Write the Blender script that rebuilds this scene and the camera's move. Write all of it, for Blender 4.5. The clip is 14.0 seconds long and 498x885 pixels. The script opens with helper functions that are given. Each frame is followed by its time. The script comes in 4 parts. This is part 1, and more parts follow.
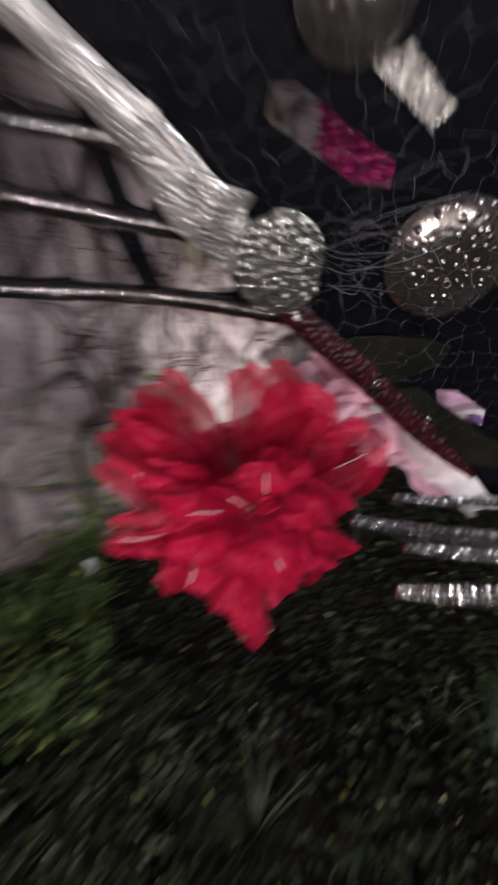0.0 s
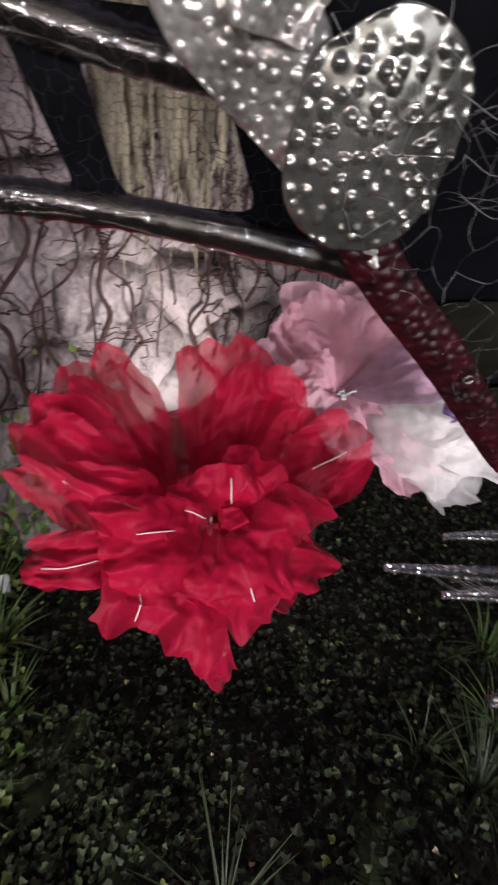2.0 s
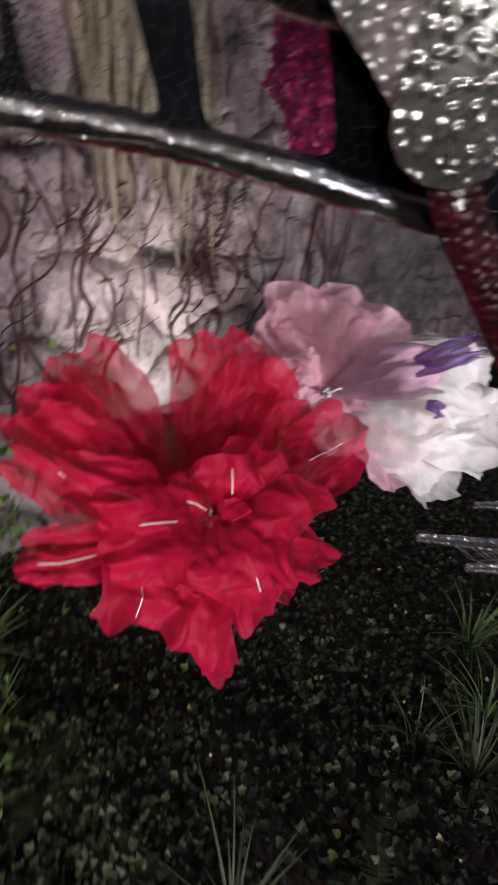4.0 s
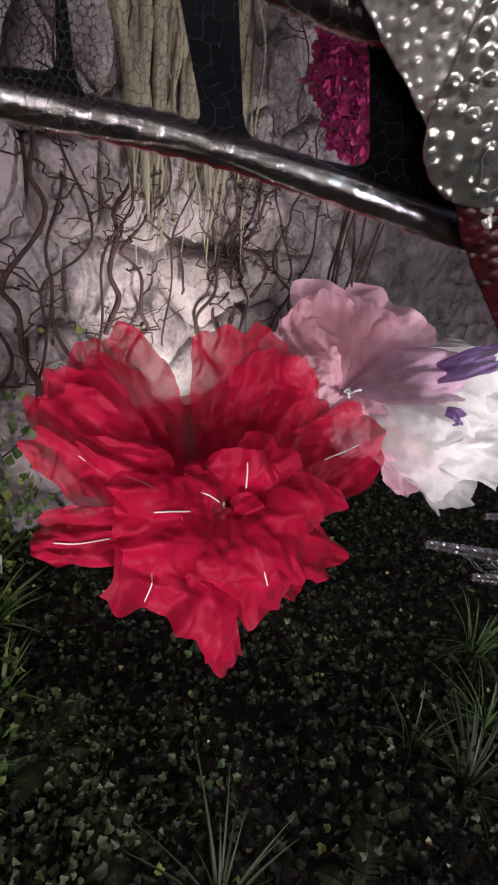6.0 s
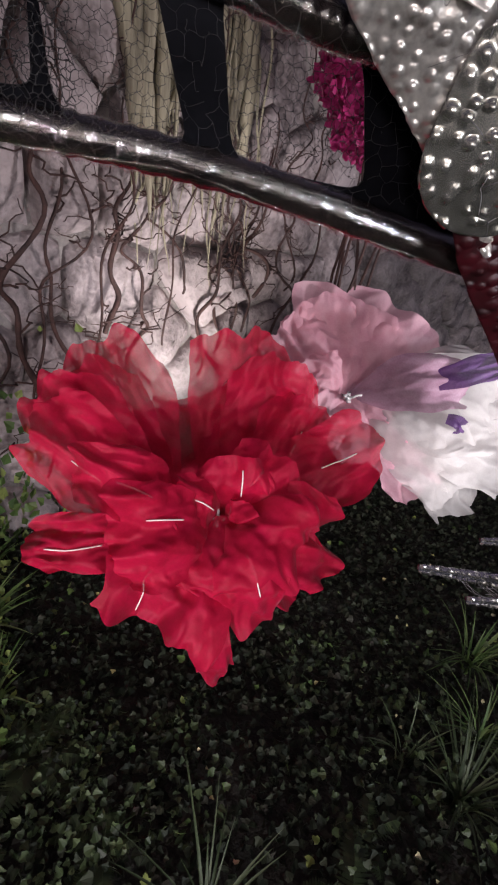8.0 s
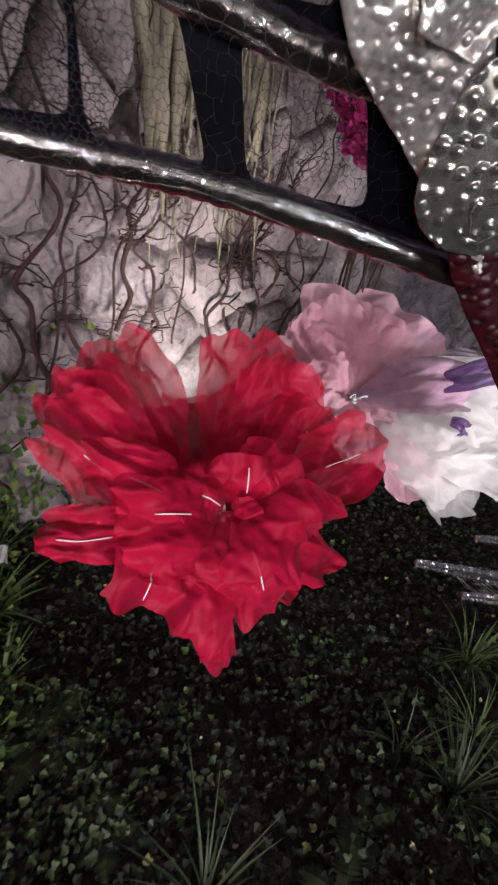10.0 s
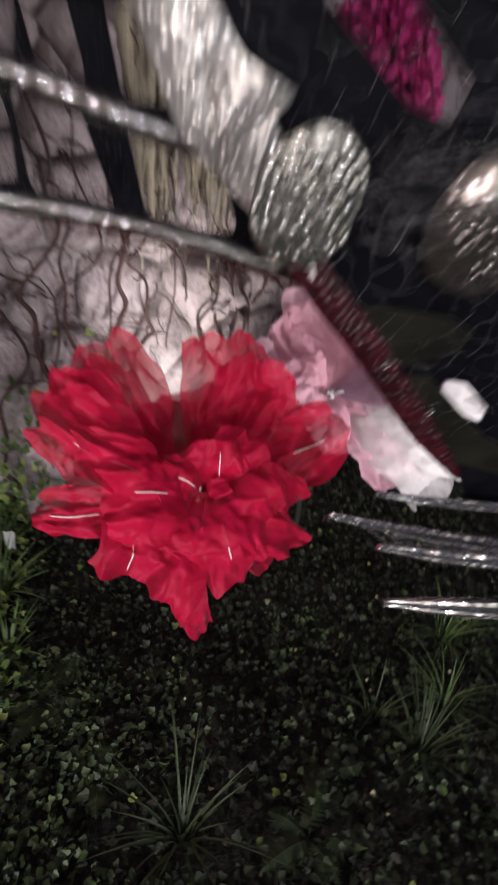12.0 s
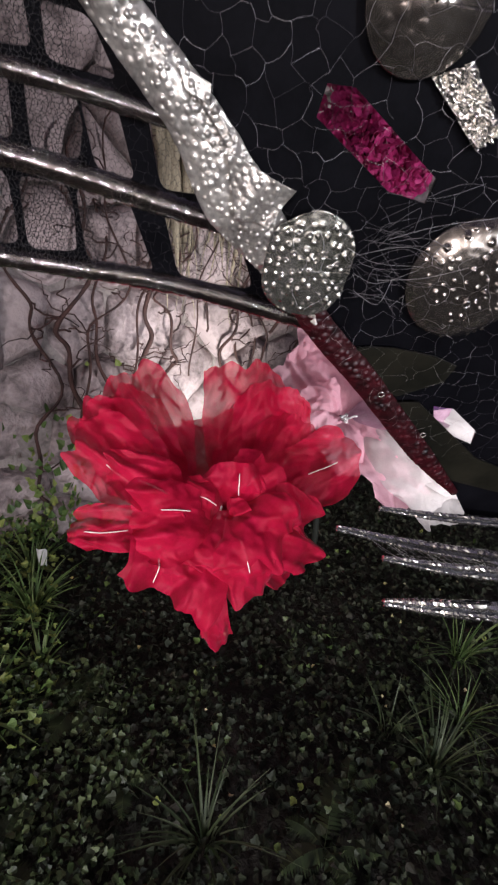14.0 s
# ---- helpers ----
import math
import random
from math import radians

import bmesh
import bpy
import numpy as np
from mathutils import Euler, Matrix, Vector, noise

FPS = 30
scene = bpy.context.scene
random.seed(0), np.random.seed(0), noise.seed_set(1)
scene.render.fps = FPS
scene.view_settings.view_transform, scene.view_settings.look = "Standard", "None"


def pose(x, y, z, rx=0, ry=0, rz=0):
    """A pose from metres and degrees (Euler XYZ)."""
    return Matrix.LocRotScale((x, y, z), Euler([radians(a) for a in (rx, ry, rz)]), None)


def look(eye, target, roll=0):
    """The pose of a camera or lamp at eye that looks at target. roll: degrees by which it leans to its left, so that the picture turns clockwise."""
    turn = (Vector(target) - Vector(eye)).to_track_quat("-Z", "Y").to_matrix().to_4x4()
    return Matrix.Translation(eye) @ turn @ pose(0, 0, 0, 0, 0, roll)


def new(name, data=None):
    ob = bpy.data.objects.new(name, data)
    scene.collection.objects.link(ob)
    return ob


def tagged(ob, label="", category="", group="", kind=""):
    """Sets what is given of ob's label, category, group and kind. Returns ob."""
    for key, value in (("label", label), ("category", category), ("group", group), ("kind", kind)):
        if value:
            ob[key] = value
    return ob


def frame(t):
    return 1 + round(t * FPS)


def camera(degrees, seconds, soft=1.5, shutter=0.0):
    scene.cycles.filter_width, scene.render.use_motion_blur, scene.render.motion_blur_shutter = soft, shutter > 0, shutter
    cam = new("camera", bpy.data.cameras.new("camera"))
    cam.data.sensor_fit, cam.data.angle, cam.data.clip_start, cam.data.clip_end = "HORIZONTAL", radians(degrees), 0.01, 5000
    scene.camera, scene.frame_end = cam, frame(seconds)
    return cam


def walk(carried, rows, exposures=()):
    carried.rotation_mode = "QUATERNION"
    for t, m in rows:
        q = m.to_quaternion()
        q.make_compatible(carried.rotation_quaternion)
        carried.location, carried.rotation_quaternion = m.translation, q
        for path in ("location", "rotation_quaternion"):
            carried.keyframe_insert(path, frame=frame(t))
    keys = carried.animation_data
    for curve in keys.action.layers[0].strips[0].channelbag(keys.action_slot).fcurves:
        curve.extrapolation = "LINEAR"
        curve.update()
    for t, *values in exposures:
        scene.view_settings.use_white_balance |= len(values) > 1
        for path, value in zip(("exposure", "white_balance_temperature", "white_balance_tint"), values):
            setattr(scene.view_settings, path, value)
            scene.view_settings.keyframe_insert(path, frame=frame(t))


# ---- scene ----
cam = camera(54.8, 14.0, soft=2.2, shutter=1.5)
PATH = [
    (0, (0.021, 0.007, 1.404), (0.013, 1.821, 0.56), -0.3),
    (0.2, (0.005, 0.128, 1.386), (0.173, 1.931, 0.538), 1.2),
    (0.5, (-0.03, 0.205, 1.365), (0.234, 1.997, 0.516), 1.4),
    (1, (-0.026, 0.285, 1.345), (0.239, 2.05, 0.443), 3.1),
    (1.5, (-0.060, 0.279, 1.330), (0.198, 2.038, 0.405), 4.6),
    (2, (-0.054, 0.278, 1.330), (0.236, 2.032, 0.405), 4.1),
    (2.5, (-0.074, 0.284, 1.3), (0.424, 2.029, 0.459), 3.5),
    (2.9, (-0.123, 0.284, 1.274), (0.445, 2.005, 0.43), 0.8),
    (3, (-0.136, 0.275, 1.264), (0.412, 2.015, 0.444), 2.7),
    (3.1, (-0.14, 0.282, 1.265), (0.399, 2.014, 0.423), 3.7),
    (3.5, (-0.149, 0.275, 1.262), (0.371, 2.014, 0.423), 5.1),
    (4, (-0.138, 0.278, 1.277), (0.306, 2.021, 0.409), 5.8),
    (4.2, (-0.148, 0.278, 1.275), (0.268, 2.015, 0.375), 7.6),
    (6.3, (-0.14, 0.268, 1.292), (0.239, 2.013, 0.392), 8.6),
    (6.5, (-0.138, 0.275, 1.306), (0.242, 2.013, 0.392), 8.7),
    (7, (-0.128, 0.284, 1.307), (0.253, 2.019, 0.389), 9.1),
    (7.5, (-0.127, 0.293, 1.304), (0.246, 2.031, 0.388), 9.4),
    (9.8, (-0.133, 0.274, 1.311), (0.239, 2.01, 0.39), 10.8),
    (10, (-0.134, 0.265, 1.317), (0.213, 2.004, 0.392), 10.4),
    (10.5, (-0.116, 0.228, 1.312), (0.215, 1.962, 0.373), 10.4),
    (10.9, (-0.108, 0.196, 1.313), (0.251, 1.945, 0.412), 9.8),
    (11, (-0.09, 0.186, 1.316), (0.259, 1.947, 0.435), 9.0),
    (11.1, (-0.079, 0.192, 1.334), (0.272, 1.953, 0.438), 9.1),
    (11.5, (-0.072, 0.188, 1.335), (0.307, 1.919, 0.381), 10.2),
    (11.9, (-0.049, 0.136, 1.341), (0.254, 1.883, 0.416), 8.5),
    (12, (-0.04, 0.11, 1.357), (0.239, 1.868, 0.444), 8.5),
    (12.2, (-0.03, 0.07, 1.376), (0.226, 1.856, 0.513), 8.6),
    (12.5, (-0.029, 0.052, 1.387), (0.202, 1.848, 0.538), 8.2),
    (13, (-0.038, 0.033, 1.391), (0.168, 1.835, 0.549), 7.8),
    (13.5, (-0.044, 0.021, 1.39), (0.149, 1.825, 0.549), 7.3),
    (14, (-0.045, 0.021, 1.395), (0.144, 1.83, 0.563), 7.0),
]
walk(cam, [(t, look(eye, target, roll)) for t, eye, target, roll in PATH],
     ((0, -0.15), (0.5, 0.05), (4, 0.05), (7.5, 0.12), (11, 0.12), (12.5, 0.22), (14, 0.26)))

# ---- world and lamps ----
world = bpy.data.worlds.new("night")
scene.world = world
world.use_nodes = True
world.node_tree.nodes["Background"].inputs[0].default_value = (0.37, 0.32, 0.50, 1)
world.node_tree.nodes["Background"].inputs[1].default_value = 0.21


def lamp(name, kind, place, target, watts, colour, size):
    data = bpy.data.lights.new(name, kind)
    data.energy, data.color = watts, colour
    if kind == "AREA":
        data.shape, data.size = "DISK", size
    else:
        data.shadow_soft_size = size
    ob = new(name, data)
    ob.matrix_world = look(place, target)
    return ob


key = lamp("flood_lamp_light", "SPOT", (-0.92, -0.52, 0.46), (0.12, 1.4, 0.72), 92, (1.0, 0.93, 1.07), 0.08)
key.data.spot_size, key.data.spot_blend = radians(52), 1.0
side = lamp("flood_lamp_light", "SPOT", (1.65, 0.85, 0.75), (0.55, 1.90, 1.0), 118, (1.0, 0.94, 1.02), 0.08)
side.data.spot_size, side.data.spot_blend = radians(72), 0.9
# two unseen lights added behind the camera for front fill and glints on film
lamp("rear_fill_light", "POINT", (-1.4, -4.2, 1.45), (0, 1, 0.5), 320, (1.0, 0.92, 1.0), 0.28)
lamp("rear_fill_light", "POINT", (1.9, -4.2, 1.7), (0, 1, 0.5), 380, (0.90, 0.94, 1.1), 0.28)
spot = lamp("garden_spot_light", "SPOT", (0.14, 1.58, 0.20), (-0.12, 2.45, 0.90), 105, (1.0, 0.95, 0.97), 0.06)
spot.data.spot_size, spot.data.spot_blend = radians(62), 1.0

# ---- materials ----


def rgba(c):
    return (*c, 1.0)


def mat(name, dark, light, rough=0.7, metal=0.0, scale=8.0, fine=60.0, bump=0.3, depth=0.004, spread=0.0, spec=0.5, stretch=None):
    """Two-tone surface: broad stains and fine grain, with relief; spread varies it from piece to piece."""
    m = bpy.data.materials.new(name)
    m.use_nodes = True
    nt = m.node_tree
    n, l = nt.nodes, nt.links
    b = n["Principled BSDF"]
    tc = n.new("ShaderNodeTexCoord")
    big, small = n.new("ShaderNodeTexNoise"), n.new("ShaderNodeTexNoise")
    big.inputs["Scale"].default_value, big.inputs["Detail"].default_value = scale, 5
    small.inputs["Scale"].default_value, small.inputs["Detail"].default_value = fine, 4
    where = tc.outputs["Object"]
    if stretch:
        mp = n.new("ShaderNodeMapping")
        mp.inputs["Scale"].default_value = stretch
        l.new(where, mp.inputs["Vector"])
        where = mp.outputs["Vector"]
    for t in (big, small):
        l.new(where, t.inputs["Vector"])
    add = n.new("ShaderNodeMath")
    add.operation = "MULTIPLY_ADD"
    l.new(small.outputs["Fac"], add.inputs[0])
    add.inputs[1].default_value = 0.5
    l.new(big.outputs["Fac"], add.inputs[2])
    last = add.outputs[0]
    if spread:
        info = n.new("ShaderNodeObjectInfo")
        more = n.new("ShaderNodeMath")
        more.operation = "MULTIPLY_ADD"
        l.new(info.outputs["Random"], more.inputs[0])
        more.inputs[1].default_value = spread
        l.new(last, more.inputs[2])
        last = more.outputs[0]
    ramp = n.new("ShaderNodeValToRGB")
    ramp.color_ramp.elements[0].position, ramp.color_ramp.elements[1].position = 0.5, 1.0 + spread
    ramp.color_ramp.elements[0].color, ramp.color_ramp.elements[1].color = rgba(dark), rgba(light)
    l.new(last, ramp.inputs["Fac"])
    l.new(ramp.outputs["Color"], b.inputs["Base Color"])
    b.inputs["Roughness"].default_value, b.inputs["Metallic"].default_value = rough, metal
    b.inputs["Specular IOR Level"].default_value = spec
    if bump:
        bp = n.new("ShaderNodeBump")
        bp.inputs["Strength"].default_value, bp.inputs["Distance"].default_value = bump, depth
        l.new(add.outputs[0], bp.inputs["Height"])
        l.new(bp.outputs["Normal"], b.inputs["Normal"])
    return m


def island_mat(name, colours, rough=0.5, through_light=0.0):
    """Leaves and blades: each one takes its own tint from the ramp."""
    m = mat(name, colours[0], colours[-1], rough, bump=0.15, fine=120)
    n, l = m.node_tree.nodes, m.node_tree.links
    ramp = n["Color Ramp"]
    geo = n.new("ShaderNodeNewGeometry")
    l.new(geo.outputs["Random Per Island"], ramp.inputs["Fac"])
    ramp.color_ramp.elements[0].position, ramp.color_ramp.elements[1].position = 0.0, 1.0
    for i, c in enumerate(colours[1:-1]):
        e = ramp.color_ramp.elements.new((i + 1) / (len(colours) - 1))
        e.color = rgba(c)
    if through_light:
        b = n["Principled BSDF"]
        tr, mix = n.new("ShaderNodeBsdfTranslucent"), n.new("ShaderNodeMixShader")
        mix.inputs[0].default_value = through_light
        l.new(ramp.outputs["Color"], tr.inputs["Color"])
        l.new(b.outputs[0], mix.inputs[1])
        l.new(tr.outputs[0], mix.inputs[2])
        l.new(mix.outputs[0], n["Material Output"].inputs["Surface"])
    return m


def organza(name, dark, light, clear=0.25, glow=0.45, rough=0.45):
    """Thin woven cloth: part of the light passes, with a fine weave and creases."""
    m = mat(name, dark, light, rough, scale=16, fine=170, bump=0.6, depth=0.003)
    n, l = m.node_tree.nodes, m.node_tree.links
    b, ramp = n["Principled BSDF"], n["Color Ramp"]
    b.inputs["Specular IOR Level"].default_value = 0.16
    b.inputs["Sheen Weight"].default_value, b.inputs["Sheen Roughness"].default_value = 0.35, 0.35
    b.inputs["Sheen Tint"].default_value = rgba([0.4 + 0.6 * c for c in light])
    tr, tp = n.new("ShaderNodeBsdfTranslucent"), n.new("ShaderNodeBsdfTransparent")
    mix, mix2 = n.new("ShaderNodeMixShader"), n.new("ShaderNodeMixShader")
    l.new(ramp.outputs["Color"], tr.inputs["Color"])
    mix.inputs[0].default_value = glow
    l.new(b.outputs[0], mix.inputs[1])
    l.new(tr.outputs[0], mix.inputs[2])
    mix2.inputs[0].default_value = clear
    l.new(mix.outputs[0], mix2.inputs[1])
    l.new(tp.outputs[0], mix2.inputs[2])
    l.new(mix2.outputs[0], n["Material Output"].inputs["Surface"])
    return m


SOIL = mat("soil", (0.012, 0.011, 0.008), (0.05, 0.042, 0.03), 0.95, scale=6, fine=80, bump=0.8, depth=0.02)
MORTAR = mat("mortar", (0.10, 0.085, 0.08), (0.28, 0.25, 0.23), 0.95, scale=5, fine=70, bump=0.9, depth=0.01)
STONE = mat("stone", (0.050, 0.036, 0.035), (0.37, 0.31, 0.30), 0.9, scale=7, fine=45, bump=1.0, depth=0.020, spread=0.22)
RENDERED = mat("rendered_wall", (0.35, 0.31, 0.25), (0.55, 0.50, 0.42), 0.9, scale=2, fine=30)
VINE = mat("vine_bark", (0.012, 0.005, 0.004), (0.065, 0.028, 0.021), 0.85, scale=12, fine=120, bump=0.6)
DRY = mat("dry_stem", (0.05, 0.04, 0.026), (0.36, 0.32, 0.22), 0.85, scale=16, fine=90, bump=1.0, depth=0.008, spread=0.15, stretch=(1, 1, 0.12))
LEAF = island_mat("ivy_leaf", [(0.016, 0.019, 0.013), (0.022, 0.028, 0.016), (0.030, 0.037, 0.022), (0.050, 0.057, 0.034), (0.032, 0.028, 0.022)], 0.5)
LEAF.node_tree.nodes["Principled BSDF"].inputs["Specular IOR Level"].default_value = 0.14
FRESH = island_mat("fresh_leaf", [(0.05, 0.10, 0.025), (0.11, 0.18, 0.045), (0.30, 0.35, 0.09)], 0.5, 0.3)
YELLOW = island_mat("fallen_petal", [(0.45, 0.40, 0.12), (0.55, 0.5, 0.3)], 0.6)
GRASS = island_mat("grass_blade", [(0.03, 0.045, 0.018), (0.06, 0.088, 0.032), (0.15, 0.18, 0.10)], 0.5, 0.2)
# lush green copy of the grass, its colour raised where lamplight falls short
LUSH_LIT = island_mat("lush_lit_grass_blade", [(0.06, 0.12, 0.03), (0.13, 0.21, 0.06), (0.28, 0.36, 0.14)], 0.5, 0.25)
HERB = island_mat("herb_leaf", [(0.024, 0.036, 0.014), (0.036, 0.056, 0.018), (0.055, 0.080, 0.028), (0.10, 0.13, 0.05)], 0.5, 0.15)
RED = organza("red_organza", (0.42, 0.005, 0.030), (0.62, 0.010, 0.062), 0.25, 0.30, 0.5)
PINK = organza("pink_organza", (0.80, 0.42, 0.50), (0.92, 0.60, 0.66), 0.20, 0.45)
WHITE = organza("white_organza", (0.60, 0.57, 0.54), (0.72, 0.69, 0.66), 0.40, 0.40)
MAUVE = organza("mauve_organza", (0.36, 0.20, 0.28), (0.55, 0.34, 0.44), 0.2, 0.4)
PURPLE = organza("purple_organza", (0.06, 0.02, 0.10), (0.15, 0.06, 0.22), 0.1, 0.4)
MAGENTA = organza("magenta_petal", (0.30, 0.014, 0.09), (0.55, 0.05, 0.22), 0.02, 0.3)
WIRE = mat("bare_wire", (0.7, 0.6, 0.55), (0.9, 0.8, 0.75), 0.3, bump=0)
BLACK = mat("black_vinyl", (0.002, 0.002, 0.003), (0.006, 0.006, 0.008), 0.5, scale=20, fine=200, bump=0.3, depth=0.001, spec=0.06)
WRAP = mat("cling_film_wrap", (0.004, 0.003, 0.003), (0.028, 0.020, 0.018), 0.08, scale=60, fine=240, bump=0.3, depth=0.0012, spec=0.9)
FOIL = mat("silver_blister_film", (0.60, 0.57, 0.52), (0.90, 0.87, 0.81), 0.21, 0.95, scale=20, fine=150, bump=0.12, depth=0.001)
DARKFOIL = mat("dark_mirror_film", (0.16, 0.135, 0.12), (0.40, 0.36, 0.32), 0.22, 0.9, scale=18, fine=140, bump=0.2, depth=0.001)
# the dark tone puts greyish shading of the silver strip into its colour
STRIPFOIL = mat("crinkled_silver_film", (0.22, 0.20, 0.18), (0.92, 0.88, 0.80), 0.33, 0.65, scale=22, fine=220, bump=0.5, depth=0.0016)
DISCFOIL = mat("grey_mirror_film", (0.15, 0.15, 0.12), (0.66, 0.64, 0.58), 0.22, 0.85, scale=16, fine=140, bump=0.15, depth=0.001)
for film_mat in (FOIL, DARKFOIL, STRIPFOIL, DISCFOIL):
    film_mat.node_tree.nodes["Principled BSDF"].inputs["Coat Weight"].default_value = 1.0
    film_mat.node_tree.nodes["Principled BSDF"].inputs["Coat Roughness"].default_value = 0.05
REDFOIL = mat("red_blister_film", (0.005, 0.0007, 0.0008), (0.060, 0.0025, 0.007), 0.45, 0.1, scale=45, fine=150, bump=0.3, depth=0.001)
GREENFOIL = mat("dark_green_film", (0.006, 0.007, 0.005), (0.026, 0.024, 0.016), 0.35, 0.3, scale=14, fine=90, bump=0.4, depth=0.002)
CLEAR = bpy.data.materials.new("clear_crinkled_film")
CLEAR.use_nodes = True
cn, cl = CLEAR.node_tree.nodes, CLEAR.node_tree.links
cg, ct, cm = cn.new("ShaderNodeBsdfGlossy"), cn.new("ShaderNodeBsdfTransparent"), cn.new("ShaderNodeMixShader")
cg.inputs["Roughness"].default_value, cm.inputs[0].default_value = 0.06, 0.12
crinkle, ridge = cn.new("ShaderNodeTexNoise"), cn.new("ShaderNodeBump")
crinkle.inputs["Scale"].default_value, crinkle.inputs["Detail"].default_value = 80, 2
ridge.inputs["Strength"].default_value, ridge.inputs["Distance"].default_value = 0.35, 0.0014
cl.new(crinkle.outputs["Fac"], ridge.inputs["Height"])
cl.new(ridge.outputs["Normal"], cg.inputs["Normal"])
cl.new(ct.outputs[0], cm.inputs[1])
cl.new(cg.outputs[0], cm.inputs[2])
cl.new(cm.outputs[0], cn["Material Output"].inputs["Surface"])
SPIKE = mat("clear_film_spike", (0.015, 0.015, 0.02), (0.14, 0.14, 0.15), 0.12, 0.3, scale=60, fine=200, bump=0.5, depth=0.0015, spec=0.9)
THREAD = island_mat("net_thread", [(0.04, 0.037, 0.04), (0.10, 0.092, 0.10), (0.20, 0.185, 0.19), (0.36, 0.34, 0.34), (0.70, 0.68, 0.66)], 0.5)
DARKTHREAD = mat("dark_net_thread", (0.010, 0.009, 0.009), (0.045, 0.04, 0.04), 0.6, bump=0)
DARKSTALK = mat("dark_green_tube", (0.004, 0.006, 0.003), (0.012, 0.016, 0.008), 0.7)
DEBRIS = mat("pale_plastic", (0.4, 0.4, 0.38), (0.65, 0.65, 0.62), 0.5)

# ---- building helpers ----


def mesh_object(name, verts, faces, material, parent=None, label="", smooth=True):
    me = bpy.data.meshes.new(name)
    me.from_pydata([tuple(v) for v in verts], [], faces)
    me.materials.append(material)
    if smooth:
        me.polygons.foreach_set("use_smooth", [True] * len(me.polygons))
    me.update()
    ob = new(name, me)
    if parent:
        ob.parent = parent
    if label:
        ob["label"] = label
    return ob


def empty(name, m, label, category, group="", kind=""):
    ob = new(name)
    ob.empty_display_size = 0.05
    ob.matrix_basis = m
    return tagged(ob, label, category, group, kind)


class Shape:
    """Collects vertices and faces of one mesh."""

    def __init__(self):
        self.v, self.f = [], []

    def tube(self, points, radii, sides=6, wobble=0.0, rng=None):
        pts = [Vector(p) for p in points]
        base, up = len(self.v), Vector((0.13, 0.21, 0.97))
        for i, p in enumerate(pts):
            d = (pts[min(i + 1, len(pts) - 1)] - pts[max(i - 1, 0)]).normalized()
            if abs(d.dot(up)) > 0.95:
                up = Vector((0.9, 0.3, 0.1))
            a = d.cross(up).normalized()
            b = d.cross(a)
            for k in range(sides):
                w = 2 * math.pi * k / sides
                r = radii[i] * (1 + (rng.uniform(-wobble, wobble) if rng else 0))
                self.v.append(p + (a * math.cos(w) + b * math.sin(w)) * r)
        for i in range(len(pts) - 1):
            for k in range(sides):
                q = (k + 1) % sides
                self.f.append((base + i * sides + k, base + i * sides + q, base + (i + 1) * sides + q, base + (i + 1) * sides + k))
        self.f.append(tuple(base + k for k in reversed(range(sides))))
        self.f.append(tuple(base + (len(pts) - 1) * sides + k for k in range(sides)))

    def grid(self, rows):
        base, n = len(self.v), len(rows[0])
        for r in rows:
            self.v.extend(r)
        for i in range(len(rows) - 1):
            for k in range(n - 1):
                a = base + i * n + k
                self.f.append((a, a + 1, a + n + 1, a + n))

    def make(self, name, material, parent=None, label="", smooth=True):
        return mesh_object(name, self.v, self.f, material, parent, label, smooth)


def smooth_line(points, n):
    """n points on a Catmull-Rom line through the given ones."""
    p = [Vector(q) for q in points]
    p = [p[0] * 2 - p[1]] + p + [p[-1] * 2 - p[-2]]
    out = []
    for i in range(n):
        s = i / (n - 1) * (len(p) - 3)
        k = min(int(s), len(p) - 4)
        t = s - k
        a, b, c, d = p[k:k + 4]
        out.append(0.5 * ((2 * b) + (c - a) * t + (2 * a - 5 * b + 4 * c - d) * t * t + (3 * b - a - 3 * c + d) * t ** 3))
    return out


def wiggly(start, end, n, amp, rng, freq=3.0):
    s, e = Vector(start), Vector(end)
    ph = [rng.uniform(0, 6.28) for _ in range(6)]
    out = []
    for i in range(n):
        t = i / (n - 1)
        w = math.sin(math.pi * t) ** 0.5
        off = Vector((math.sin(freq * 2 * t + ph[0]) + 0.5 * math.sin(freq * 5 * t + ph[1]), 0.4 * math.sin(freq * 3 * t + ph[2]),
                      0.4 * math.sin(freq * 4 * t + ph[3])))
        out.append(s.lerp(e, t) + off * amp * w)
    return out


# ---- ground ----
def ground_height(x, y):
    near = max(0.0, 1 - (x * x + (y - 1.2) ** 2) / 16)
    return near * (0.03 * noise.noise(Vector((x * 1.6, y * 1.6, 0))) + 0.012 * noise.noise(Vector((x * 7, y * 7, 3)))) - 0.02


sheet = Shape()
marks = sorted({round(s * (0.06 * i + (0.0006 * i ** 3.2 if i > 30 else 0)), 3) for i in range(0, 42) for s in (1, -1)} | {-800.0, 800.0, -60.0, 60.0})
sheet.grid([[Vector((x + 0.2, y + 1.2, ground_height(x + 0.2, y + 1.2))) for x in marks] for y in marks])
ground = sheet.make("ground", SOIL)
tagged(ground, "dark damp garden soil under ivy and grass", "ground", kind="structure")


